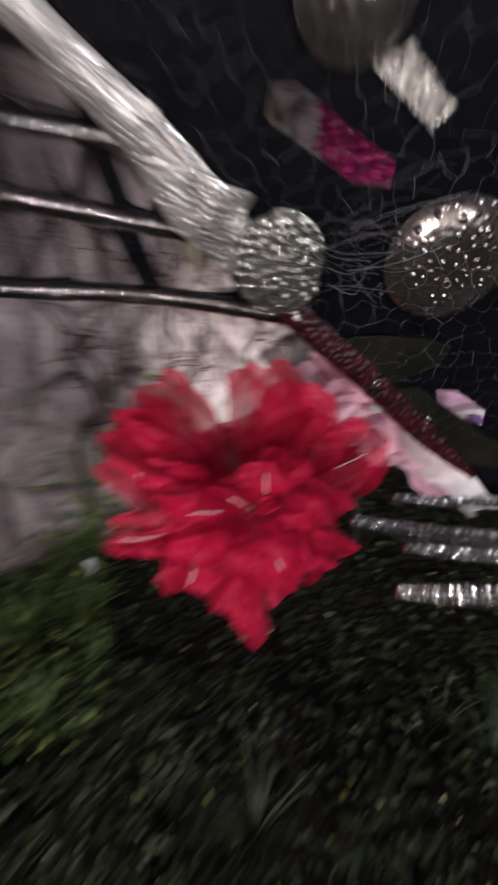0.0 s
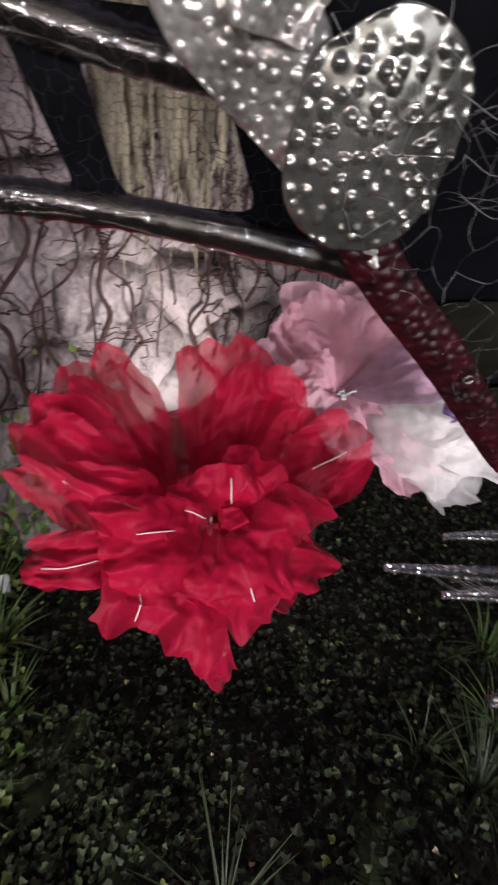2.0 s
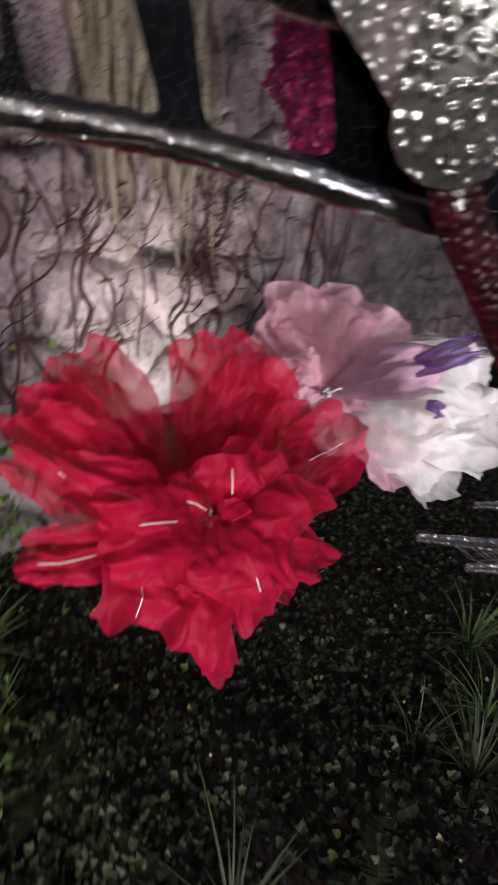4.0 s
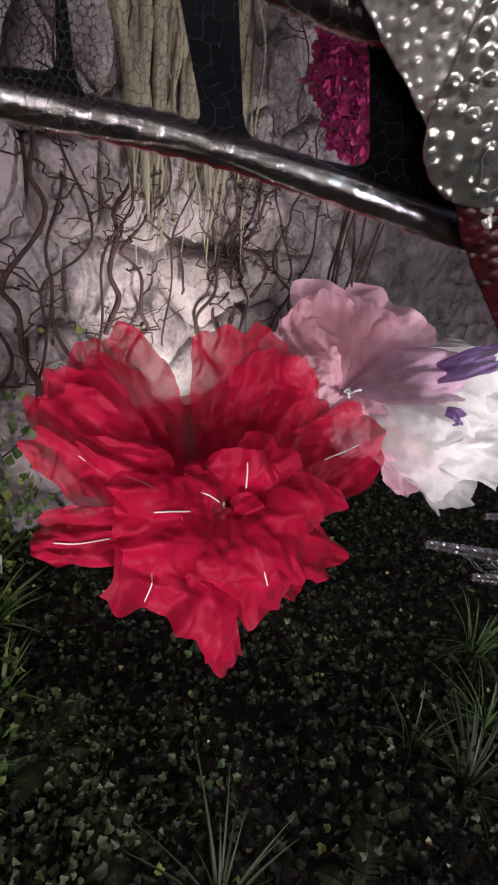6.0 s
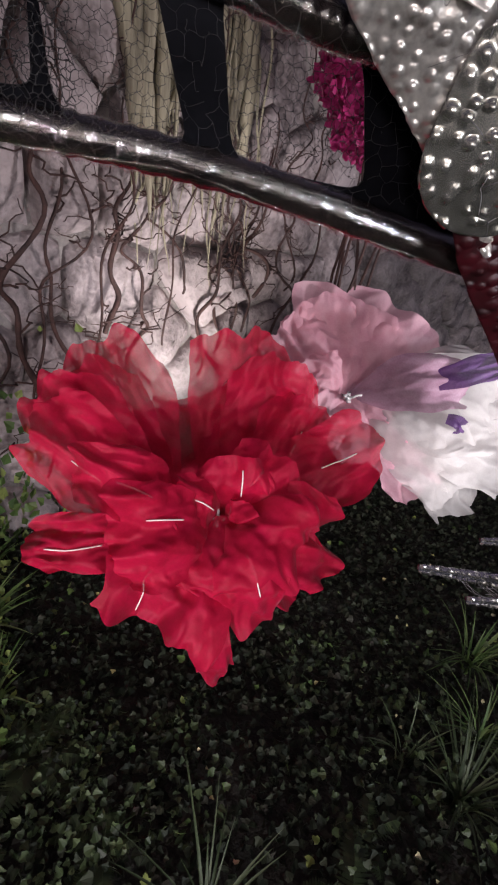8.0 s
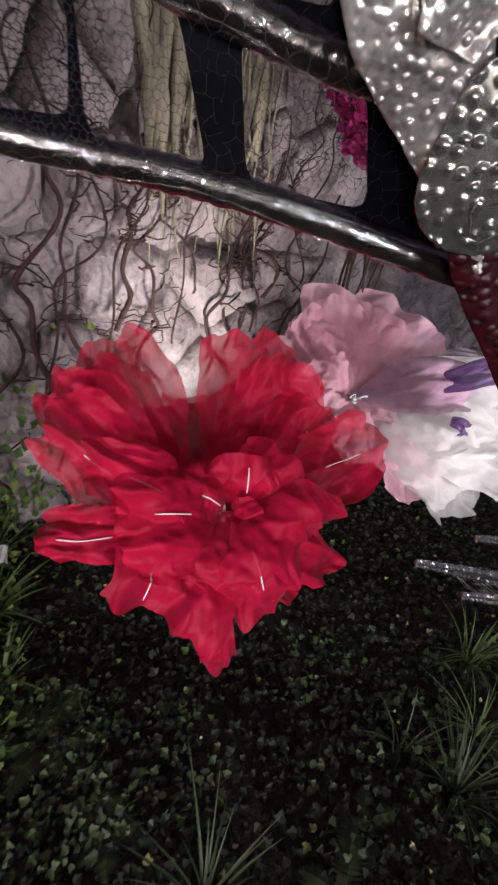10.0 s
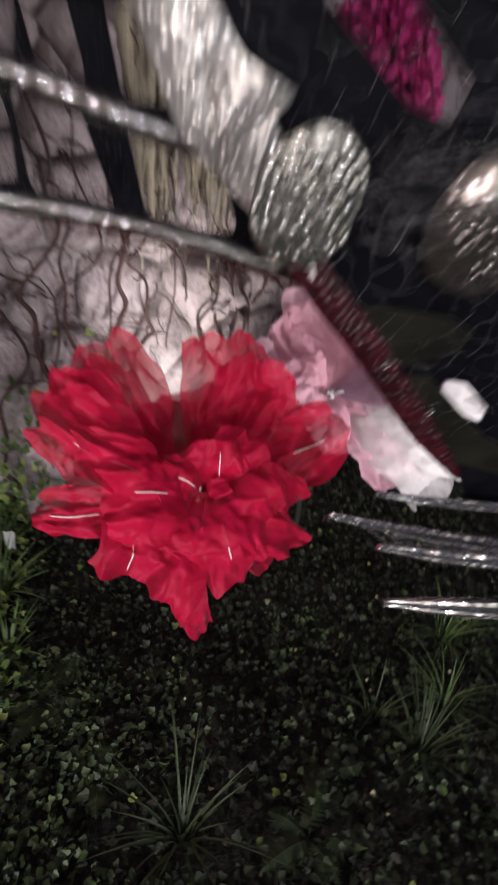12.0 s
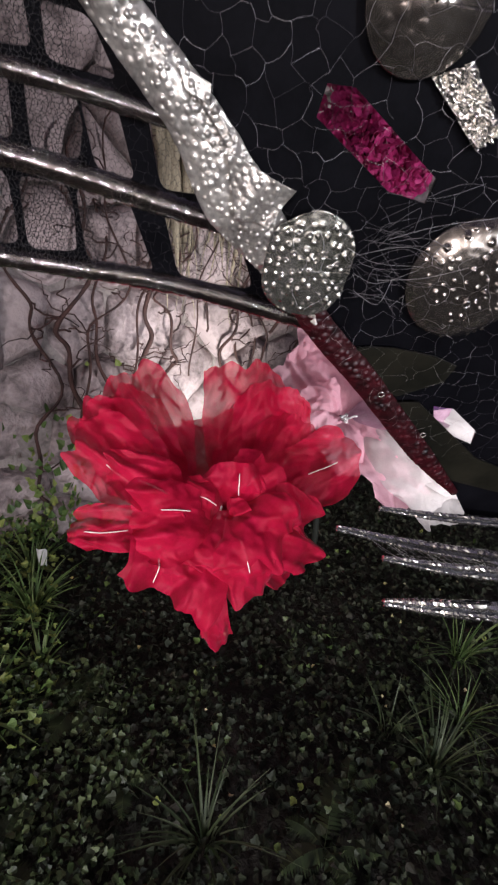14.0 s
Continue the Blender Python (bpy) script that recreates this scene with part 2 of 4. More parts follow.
def leaf_cloud(name, count, area, material, size, lift, rng, label, tilt=0.6, keep=None):
    """Many small lobed leaves, folded along the midrib, lying over the ground."""
    outline = [(0, 0), (0.32, 0.10), (0.5, 0.42), (0.27, 0.55), (0.2, 0.8), (0, 1.0), (-0.2, 0.8), (-0.27, 0.55), (-0.5, 0.42), (-0.32, 0.10)]
    verts, faces = [], []
    made = 0
    while made < count:
        x, y = rng.uniform(area[0], area[1]), rng.uniform(area[2], area[3])
        if keep and not keep(x, y):
            continue
        made += 1
        s = rng.uniform(*size)
        m = pose(x, y, ground_height(x, y) + rng.uniform(*lift), 0, 0, rng.uniform(0, 360)) @ pose(0, 0, 0, math.degrees(rng.gauss(0.15, tilt)), math.degrees(rng.gauss(0, tilt)), 0)
        base, fold = len(verts), rng.uniform(0.1, 0.45)
        for u, v in outline:
            verts.append(m @ Vector((u * s * 1.1, (v - 0.4) * s, abs(u) * fold * s - 0.25 * s * (v - 0.4) ** 2)))
        faces += [(base, base + 1, base + 2, base + 3, base + 4, base + 5), (base, base + 5, base + 6, base + 7, base + 8, base + 9)]
    ob = mesh_object(name, verts, faces, material, smooth=False)
    return tagged(ob, label, "ground cover", kind="stuff")


# ---- stone wall ----
WALL_TURN = math.degrees(math.atan(0.75))
WALL = pose(0, 2.55, 0, 0, 0, WALL_TURN)  # x along the wall, -y out of its face


def on_wall(s, z, out=0.0):
    return WALL @ Vector((s, -out, z))


wall = new("wall_north")
wall.matrix_basis = WALL
tagged(wall, "rough rubble stone garden wall with recessed mortar", "wall", kind="structure")
back = Shape()
for y in (-0.012, 0.45):
    back.v += [Vector((x, y, z)) for x, z in ((-7, -0.3), (9, -0.3), (9, 3.6), (-7, 3.6))]
back.f += [(0, 1, 2, 3), (7, 6, 5, 4), (0, 4, 5, 1), (1, 5, 6, 2), (2, 6, 7, 3), (3, 7, 4, 0)]
back.make("mortar_core", MORTAR, wall, smooth=False)


def clip_cell(poly, a, b):
    """The part of the polygon nearer to a than to b."""
    mid, d = (a + b) / 2, b - a
    out = []
    for i, p in enumerate(poly):
        q = poly[(i + 1) % len(poly)]
        sp, sq = (p - mid).dot(d), (q - mid).dot(d)
        if sp <= 0:
            out.append(p)
        if sp * sq < 0:
            out.append(p.lerp(q, sp / (sp - sq)))
    return out


def stone_cells(s0, s1, z0, z1, w, h, rng):
    seeds, row, z = [], 0, z0
    while z < z1:
        s = s0 + (row % 2) * w * 0.5
        while s < s1:
            seeds.append(Vector((s + rng.uniform(-0.42, 0.42) * w, z + rng.uniform(-0.4, 0.4) * h)))
            s += w * rng.uniform(0.75, 1.3)
        z += h
        row += 1
    for a in seeds:
        poly = [Vector((a.x + dx, a.y + dz)) for dx, dz in ((-0.6, -0.6), (0.6, -0.6), (0.6, 0.6), (-0.6, 0.6))]
        for b in seeds:
            if b is not a and (b - a).length < 1.2:
                poly = clip_cell(poly, a, b)
                if len(poly) < 3:
                    break
        if len(poly) >= 3:
            yield poly


def stone_into(sh, poly, rng):
    """Adds one rough stone over the outline to the shape."""
    c = sum(poly, Vector((0, 0))) / len(poly)
    dense = []
    for i, p in enumerate(poly):
        q = poly[(i + 1) % len(poly)]
        k = max(1, round((q - p).length / 0.06))
        dense += [p.lerp(q, j / k) for j in range(k)]
    proud = rng.uniform(0.035, 0.12)
    tip = (rng.uniform(-0.5, 0.5), rng.uniform(-0.4, 0.5))
    seed, n, base = rng.uniform(0, 50), len(dense), len(sh.v)
    rings = ((0.99, -0.06), (0.96, proud * 0.35), (0.88, proud * 0.75), (0.74, proud * 0.95), (0.52, proud * 1.05), (0.26, proud * 1.08))
    for scale, out in rings:
        for p in dense:
            q = c + (p - c) * scale
            w = Vector((q.x * 9, q.y * 9, seed))
            rough = 0.034 * noise.noise(w) + 0.014 * noise.noise(w * 3.1) if out > 0 else 0
            tilt = 0.5 * ((q.x - c.x) * tip[0] + (q.y - c.y) * tip[1]) if out > 0 else 0
            q = q + Vector((noise.noise(w + Vector((7, 0, 0))), noise.noise(w + Vector((0, 9, 0))))) * 0.016
            sh.v.append(Vector((q.x, -(out + tilt + rough), q.y)))
    for r in range(len(rings) - 1):
        for k in range(n):
            j = (k + 1) % n
            sh.f.append((base + r * n + k, base + r * n + j, base + (r + 1) * n + j, base + (r + 1) * n + k))
    sh.f.append(tuple(base + (len(rings) - 1) * n + k for k in range(n)))


# ---- flowers ----
def petal(parent, material, heart, tip, arch, width, rng, fullness=1.0, ragged=0.10, rounding=0.26, crumple=1.0, vein=None, face=(0, -0.8, 0.6), pleats=6, foot=0.14, label="", nu=44, nv=57):
    """A crumpled organza petal that fans out from the heart to its tip. arch: how far its middle bows towards the face; vein: where across it the wire runs, and from where to where along it."""
    ph = [rng.uniform(0, 40) for _ in range(10)]
    heart, tip, face = Vector(heart), Vector(tip), Vector(face).normalized()
    length = (tip - heart).length
    d = (tip - heart) / length
    up = (face - d * face.dot(d)).normalized()
    line = smooth_line([heart, heart.lerp(tip, 0.33) + up * arch * 0.85, heart.lerp(tip, 0.68) + up * arch, tip], 81)
    sweep = rng.uniform(-0.12, 0.12) * width
    rows = []
    for i in range(nu):
        u = i / (nu - 1)
        row = []
        for k in range(nv):
            v = -1 + 2 * k / (nv - 1)
            n1 = noise.noise(Vector((v * 1.7, ph[0], 0)))
            n2 = noise.noise(Vector((v * 5.0, ph[1], 0)))
            n3 = noise.noise(Vector((v * 15, ph[2], 0)))
            reach = 1 - 0.7 * rounding * abs(v) ** 3.4 + ragged * (1.3 * n1 + 0.40 * n2 + 0.08 * n3)
            q = max(0.0, u * reach) * 80
            j = min(int(q), 79)
            c = line[j] + (line[j + 1] - line[j]) * (q - j)
            t = (line[j + 1] - line[j]).normalized()
            n = (up - t * up.dot(t)).normalized()
            side = t.cross(n)
            half = width / 2 * (foot + (1 - foot) * math.sin(0.5 * math.pi * min(1, u * 1.45)) ** 1.1)
            half *= 1 + 0.14 * noise.noise(Vector((u * 4, ph[3], math.copysign(3, v))))
            x, y = v * half, u * length
            gather = math.sin(v * pleats + ph[4] + 3.5 * noise.noise(Vector((v * 1.6, u * 2.2, ph[9])))) * (0.3 + 0.7 * u)
            big = noise.noise(Vector((x * 8 + ph[5], y * 6, ph[6])))
            mid = abs(noise.noise(Vector((x * 15 + ph[6], y * 11, ph[7]))))
            low = abs(noise.noise(Vector((x * 31 + ph[8], y * 24, ph[7]))))
            fine = noise.noise(Vector((x * 75 + ph[9], y * 60, ph[8])))
            curl = u ** 3 * math.sin(v * 4 + ph[6] + 3 * n1)
            off = crumple * u ** 0.6 * (0.012 * gather * fullness + 0.056 * big - 0.034 * mid - 0.014 * low + 0.0034 * fine + 0.030 * curl)
            slip = crumple * u * (0.014 * noise.noise(Vector((x * 9 + ph[2], y * 9, ph[0]))) + 0.003 * noise.noise(Vector((x * 30, y * 40, ph[4]))))
            row.append(c + side * (x + slip + sweep * u * u) + n * off)
        rows.append(row)
    sh = Shape()
    sh.grid(rows)
    ob = sh.make("petal", material, parent, label)
    if vein:
        across, u0, u1 = vein
        k = round((across + 1) / 2 * (nv - 1))
        i0, i1 = round(u0 * (nu - 1)), round(u1 * (nu - 1))
        lift = -0.004 if up.dot(Vector((0, 1, -0.4))) > 0 else 0.004
        pts = smooth_line([rows[i][k] + up * lift for i in (i0, (2 * i0 + i1) // 3, (i0 + 2 * i1) // 3, i1)], 16)
        wire = Shape()
        wire.tube(pts, [0.0016] * 15 + [0.0010], 6)
        wire.make("vein_wire", WIRE, ob, "thin pale wire sewn along the petal")
    return ob


def stalk(parent, foot, top, r, rng):
    sh = Shape()
    sh.tube(wiggly(foot, top, 12, 0.01, rng), [r] * 12, 8)
    return sh.make("stalk", DARKSTALK, parent, "dark green plastic tube stalk")


def knot(parent, place, r, rng, label):
    """The gathered cloth and wire knot that holds the petals."""
    sh = Shape()
    for _ in range(7):
        a = Vector((rng.gauss(0, r), rng.gauss(0, r), rng.gauss(0, r * 0.6))) + place
        b = Vector((rng.gauss(0, r), rng.gauss(0, r) - r, rng.gauss(0, r * 0.6) + r * 0.6)) + place
        sh.tube(wiggly(a, b, 8, r * 0.4, rng, 4), [r * 0.22] * 8, 6)
    sh.make("flower_heart", DEBRIS, parent, label)


# red flower, half closed: a tall translucent back, a dark hollow, crumpled petals spilling down the front
rng = random.Random(11)
RED_AT = Vector((0.0, 1.25, 0.0))
red = empty("cloth_flower", Matrix.Translation(RED_AT), "giant ruffled red organza flower standing in ivy", "flower")
HEART = Vector((0.03, 0.0, 0.61))


def red_petal(tip, arch, width, start=(0, 0, 0), **more):
    return petal(red, RED, HEART + Vector(start), tip, arch, width, rng, **more)


# back, two tall groups with a gap between, round a deep hollow
red_petal((-0.25, 0.21, 0.94), -0.04, 0.26, (-0.16, 0.12, -0.06), ragged=0.08, foot=0.6)
red_petal((-0.30, 0.17, 0.89), -0.04, 0.24, (-0.17, 0.10, -0.06), ragged=0.10, foot=0.6)
red_petal((-0.37, 0.10, 0.87), -0.03, 0.22, (-0.17, 0.06, -0.05), ragged=0.10, foot=0.6)
red_petal((0.11, 0.28, 0.98), -0.05, 0.28, (0.06, 0.17, -0.06), rounding=0.16, ragged=0.08, foot=0.7)
red_petal((0.14, 0.25, 0.91), -0.05, 0.26, (0.08, 0.15, -0.06), ragged=0.10, foot=0.7)
red_petal((0.20, 0.21, 0.93), -0.04, 0.26, (0.10, 0.11, -0.04), ragged=0.10, foot=0.6)
red_petal((0.27, 0.13, 0.85), 0.0, 0.20, (0.10, 0.05, -0.03), foot=0.4, vein=(0.1, 0.5, 0.75))
red_petal((-0.04, 0.30, 0.78), -0.04, 0.36, (-0.02, 0.24, -0.14), rounding=0.12, foot=0.9)
red_petal((-0.04, 0.27, 0.74), -0.03, 0.36, (-0.02, 0.18, -0.14), rounding=0.12, foot=0.9)
# sides
red_petal((-0.40, 0.0, 0.80), 0.04, 0.22, (-0.12, 0, -0.02), rounding=0.2, vein=(-0.2, 0.5, 0.75))
red_petal((-0.39, -0.15, 0.625), 0.04, 0.12, (-0.06, -0.07, -0.03), rounding=0.2, vein=(-0.2, 0.55, 0.85), ragged=0.05)
red_petal((0.43, 0.05, 0.79), 0.02, 0.20, (0.05, 0.02, 0), rounding=0.3, ragged=0.05, vein=(0.0, 0.55, 0.8))
# cup in front of the hollow
red_petal((0.06, -0.05, 0.79), 0.03, 0.18, (0.03, -0.03, 0), rounding=0.4, ragged=0.04, crumple=0.6, foot=0.4, vein=(0.1, 0.5, 0.85))
red_petal((0.19, -0.05, 0.77), 0.04, 0.22, (0.03, -0.03, 0), rounding=0.35, crumple=0.8, foot=0.4, vein=(-0.3, 0.5, 0.8))
red_petal((-0.28, -0.06, 0.78), 0.05, 0.16, (-0.08, -0.05, 0.02), foot=0.35, vein=(-0.1, 0.4, 0.7))
red_petal((-0.21, -0.18, 0.63), 0.07, 0.22, (-0.02, -0.07, 0), rounding=0.2, vein=(0.3, 0.45, 0.75))
red_petal((-0.09, -0.13, 0.70), 0.03, 0.15, (-0.01, -0.06, 0), foot=0.4, vein=(0.3, 0.4, 0.8))
red_petal((0.10, -0.12, 0.69), 0.03, 0.12, (0.02, -0.07, 0), rounding=0.4, foot=0.4)
# front, falling
red_petal((-0.13, -0.25, 0.48), 0.05, 0.28, (-0.06, -0.09, 0), rounding=0.15, ragged=0.10, vein=(0.4, 0.5, 0.95))
red_petal((0.055, -0.25, 0.30), 0.06, 0.085, (-0.06, -0.14, -0.06), rounding=0.15, ragged=0.04, foot=0.9, fullness=0.5, crumple=0.6)
red_petal((0.06, -0.23, 0.47), 0.08, 0.26, (0, -0.08, 0.04), vein=(-0.3, 0.4, 0.7))
red_petal((0.18, -0.19, 0.56), 0.09, 0.28, (0.02, -0.07, 0.04))
red_petal((0.25, -0.16, 0.49), 0.07, 0.18, (0.03, -0.06, 0.02))
red_petal((0.31, -0.10, 0.61), 0.06, 0.22, (0.03, -0.05, 0.02))
knot(red, HEART + Vector((-0.01, -0.06, 0.02)), 0.016, rng, "pale knotted heart of the flower")
stalk(red, (0.02, 0.05, -0.03), HEART + Vector((0, 0.02, 0.02)), 0.014, rng)

# pink and white flower
rng = random.Random(21)
PINK_AT = Vector((0.51, 1.82, 0.0))
pink = empty("cloth_flower", Matrix.Translation(PINK_AT), "large pink and white organza flower with purple petal tips", "flower")
KNOT = Vector((0, 0, 0.715))


def pink_petal(material, tip, arch, width, start=(0, 0, 0), **more):
    return petal(pink, material, KNOT + Vector(start), tip, arch, width, rng, **more)


pink_petal(PINK, (0.10, 0.20, 1.02), -0.02, 0.46, (0, 0.02, 0), rounding=0.2, ragged=0.06, pleats=15, fullness=1.2, crumple=0.6)
pink_petal(PINK, (0.27, 0.18, 1.00), -0.02, 0.48, (0.02, 0.02, 0), ragged=0.06, pleats=14, fullness=1.2, crumple=0.6)
pink_petal(PINK, (-0.09, 0.20, 1.00), -0.02, 0.32, (0, 0.02, 0), ragged=0.08, pleats=12, crumple=0.6)
pink_petal(PINK, (-0.26, 0.14, 0.90), 0.02, 0.30, (-0.02, 0.02, 0), pleats=10, crumple=0.7)
pink_petal(PINK, (-0.17, 0.02, 0.80), 0.04, 0.24, (-0.02, -0.01, 0))
pink_petal(PINK, (-0.12, -0.12, 0.62), 0.03, 0.22, (0, -0.02, 0))
pink_petal(PINK, (0.08, -0.18, 0.55), 0.05, 0.28, (0, -0.02, 0))
pink_petal(MAUVE, (0.36, -0.12, 0.88), 0.05, 0.20, (0.02, 0, 0), rounding=0.15, crumple=0.6, label="mauve organza petal")
pink_petal(PINK, (0.26, -0.26, 0.47), 0.05, 0.24, (0.02, -0.02, 0))
pink_petal(WHITE, (0.60, -0.10, 0.72), 0.08, 0.38, (0.06, -0.02, 0), crumple=0.7, label="white organza petal")
pink_petal(WHITE, (0.46, -0.20, 0.56), 0.08, 0.38, (0.05, -0.03, 0), crumple=0.7, label="white organza petal")
pink_petal(WHITE, (0.36, -0.20, 0.52), 0.06, 0.30, (0.06, -0.03, -0.02), label="white organza petal")
pink_petal(WHITE, (0.50, -0.24, 0.42), 0.06, 0.26, (0.05, -0.04, -0.02), label="white organza petal")
pink_petal(WHITE, (0.68, -0.16, 0.56), 0.07, 0.36, (0.06, -0.03, 0), crumple=0.7, label="white organza petal")
pink_petal(WHITE, (0.66, 0.02, 0.84), 0.05, 0.30, (0.06, 0, 0), label="white organza petal")
pink_petal(PURPLE, (0.45, -0.14, 0.92), 0.02, 0.10, (0.26, -0.12, 0.13), rounding=0.1, ragged=0.3, foot=0.7, crumple=0.5, label="narrow purple organza petal")
pink_petal(PURPLE, (0.36, -0.21, 0.72), 0.02, 0.05, (0.29, -0.20, 0.03), rounding=0.1, ragged=0.3, foot=0.7, crumple=0.5, label="narrow purple organza petal")
knot(pink, KNOT + Vector((0, -0.03, 0.01)), 0.018, rng, "pale knotted heart of the flower")
stalk(pink, (0.0, 0.05, -0.03), KNOT, 0.014, rng)

# magenta shrub, seen through the wing
rng = random.Random(23)
shrub = empty("flowering_shrub", Matrix.Translation((0.54, 2.12, 0)), "tall shrub with dense small magenta petals", "plant")
for k in range(7):
    top = Vector((rng.uniform(-0.2, 0.25), rng.uniform(-0.1, 0.1), rng.uniform(1.45, 1.9)))
    sh = Shape()
    sh.tube(wiggly((0.02 * k - 0.06, 0.03, -0.05), top, 16, 0.03, rng), [0.009 * (1 - 0.04 * j) for j in range(16)], 5)
    sh.make("stem", VINE, shrub, "thin brown woody stem")
sh = Shape()
for k in range(3400):
    d = Vector((rng.gauss(0, 1), rng.gauss(0, 1), rng.gauss(0, 1))).normalized() * rng.uniform(0.55, 1.0) ** 0.5
    lump = 1 + 0.25 * noise.noise(d * 2.5)
    m = Matrix.Translation((-0.02 + d.x * 0.23 * lump, d.y * 0.15 * lump, 1.73 + d.z * 0.29 * lump)) @ pose(0, 0, 0, rng.uniform(0, 360), rng.uniform(0, 360), rng.uniform(0, 360))
    q, b = rng.uniform(0.015, 0.028), len(sh.v)
    sh.v += [m @ Vector((u * q, v * q, w * q)) for u, v, w in ((0, -0.9, 0), (0.7, -0.1, 0.3), (0.45, 0.7, 0.15), (0, 1.0, -0.1), (-0.45, 0.7, 0.15), (-0.7, -0.1, 0.3), (0, 0, 0))]
    sh.f += [(b + i, b + (i + 1) % 6, b + 6) for i in range(6)]
tagged(sh.make("petal_mass", MAGENTA, shrub, "small magenta papery petals"), kind="stuff")

# ---- wing sculpture ----
LEAN_BACK = math.atan(0.4)
WING = Matrix(((1, 0, 0, 0), (0, -math.sin(LEAN_BACK), -math.cos(LEAN_BACK), 0.63), (0, math.cos(LEAN_BACK), -math.sin(LEAN_BACK), 1.3), (0, 0, 0, 1)))


def wp(x, z, out=0.0):
    """A place on the wing, from world x and z, in the wing's own axes; out: towards its front."""
    return Vector((x, (z - 1.3) / math.cos(LEAN_BACK), out))


wing = empty("butterfly_wing", WING, "large black wing sculpture with silver film, ribs and netting", "sculpture")


def sheet_part(name, outline, holes, material, out, thick, parent=wing, label=""):
    """A cut-out sheet with true openings."""
    cu = bpy.data.curves.new(name, "CURVE")
    cu.dimensions, cu.fill_mode, cu.extrude = "2D", "BOTH", thick / 2
    for loop in [outline] + list(holes):
        sp = cu.splines.new("POLY")
        sp.points.add(len(loop) - 1)
        for q, (x, z) in zip(sp.points, loop):
            p = wp(x, z)
            q.co = (p.x, p.y, 0, 1)
        sp.use_cyclic_u = True
    tmp = bpy.data.objects.new(name, cu)
    me = bpy.data.meshes.new_from_object(tmp)
    bpy.data.objects.remove(tmp)
    me.name = name
    bm = bmesh.new()
    bm.from_mesh(me)
    bmesh.ops.remove_doubles(bm, verts=bm.verts, dist=0.00002)
    bm.to_mesh(me)
    bm.free()
    me.materials.clear()
    me.materials.append(material)
    ob = new(name, me)
    ob.parent, ob.location = parent, (0, 0, out)
    if label:
        ob["label"] = label
    return ob


def film(name, rows, pitch, height, material, out, rng, label, bow=None, share=0.97, size=(0.24, 0.40), wave=0.002, crease=0.0006):
    """A sheet of film over the given rows of places, pressed into small domes."""
    flat = np.array([[(p[0], p[1]) for p in r] for r in rows])
    x0, y0 = flat.reshape(-1, 2).min(0) - pitch
    x1, y1 = flat.reshape(-1, 2).max(0) + pitch
    domes, j, y = [], 0, y0
    while y < y1:
        x = x0 + (j % 2) * pitch / 2
        while x < x1:
            if rng.random() < share:
                domes.append((x + rng.uniform(-0.3, 0.3) * pitch, y + rng.uniform(-0.3, 0.3) * pitch, rng.uniform(*size) * pitch, rng.uniform(0.5, 1.3) * height))
            x += pitch
        y += pitch * 0.87
        j += 1
    dx, dy, dr, dh = (np.array(c) for c in zip(*domes))
    sh, grid = Shape(), []
    for i, r in enumerate(rows):
        line = []
        for k, (x, y) in enumerate(r):
            q = np.clip(1 - ((dx - x) ** 2 + (dy - y) ** 2) / dr ** 2, 0, None)
            z = float((dh * np.sqrt(q)).max()) + wave * noise.noise(Vector((x * 22, y * 22, 1))) + crease * noise.noise(Vector((x * 120, y * 120, 5)))
            line.append(Vector((x, y, z + (bow(i / (len(rows) - 1), -1 + 2 * k / (len(r) - 1)) if bow else 0))))
        grid.append(line)
    sh.grid(grid)
    ob = sh.make(name, material, wing, label)
    ob.location = (0, 0, out)
    ob.modifiers.new("thickness", "SOLIDIFY").thickness = 0.0008
    return ob


def strip_rows(points, widths, step=0.0014):
    """Rows across a band that follows the points."""
    line = [Vector((wp(x, z).x, wp(x, z).y, 0)) for x, z in points]
    total = sum((b - a).length for a, b in zip(line, line[1:]))
    n, m = int(total / step), int(2 * max(widths) / step)
    mid = smooth_line(line, n)
    half = np.interp(np.linspace(0, len(widths) - 1, n), range(len(widths)), widths)
    rows = []
    for i, c in enumerate(mid):
        d = (mid[min(i + 2, n - 1)] - mid[max(i - 2, 0)]).normalized()
        side = Vector((-d.y, d.x, 0))
        w = half[i] * (1 + 0.05 * noise.noise(Vector((i * 0.05, 3, 0))))
        rows.append([((c + side * w * (2 * k / m - 1)).x, (c + side * w * (2 * k / m - 1)).y) for k in range(m + 1)])
    return rows


def disc_rows(cx, cz, r, shape=None, step=0.0016):
    c = wp(cx, cz)
    n, m = int(r / step), int(2 * math.pi * r / step / 1.4)
    out = []
    for i in range(n + 1):
        row = []
        for k in range(m + 1):
            a = 2 * math.pi * k / m
            q = max(0.0005, r * i / n) * (shape(a) if shape else 1 + 0.01 * math.sin(3 * a))
            row.append((c.x + q * math.cos(a), c.y + q * math.sin(a)))
        out.append(row)
    return out


def quad_rows(a, b, c, d, step=0.0014):
    """Rows of a four-cornered tab."""
    a, b, c, d = (wp(*q) for q in (a, b, c, d))
    n, m = int((d - a).length / step), int((b - a).length / step)
    return [[(p.x, p.y) for p in (a.lerp(d, i / n).lerp(b.lerp(c, i / n), k / m) for k in range(m + 1))] for i in range(n + 1)]


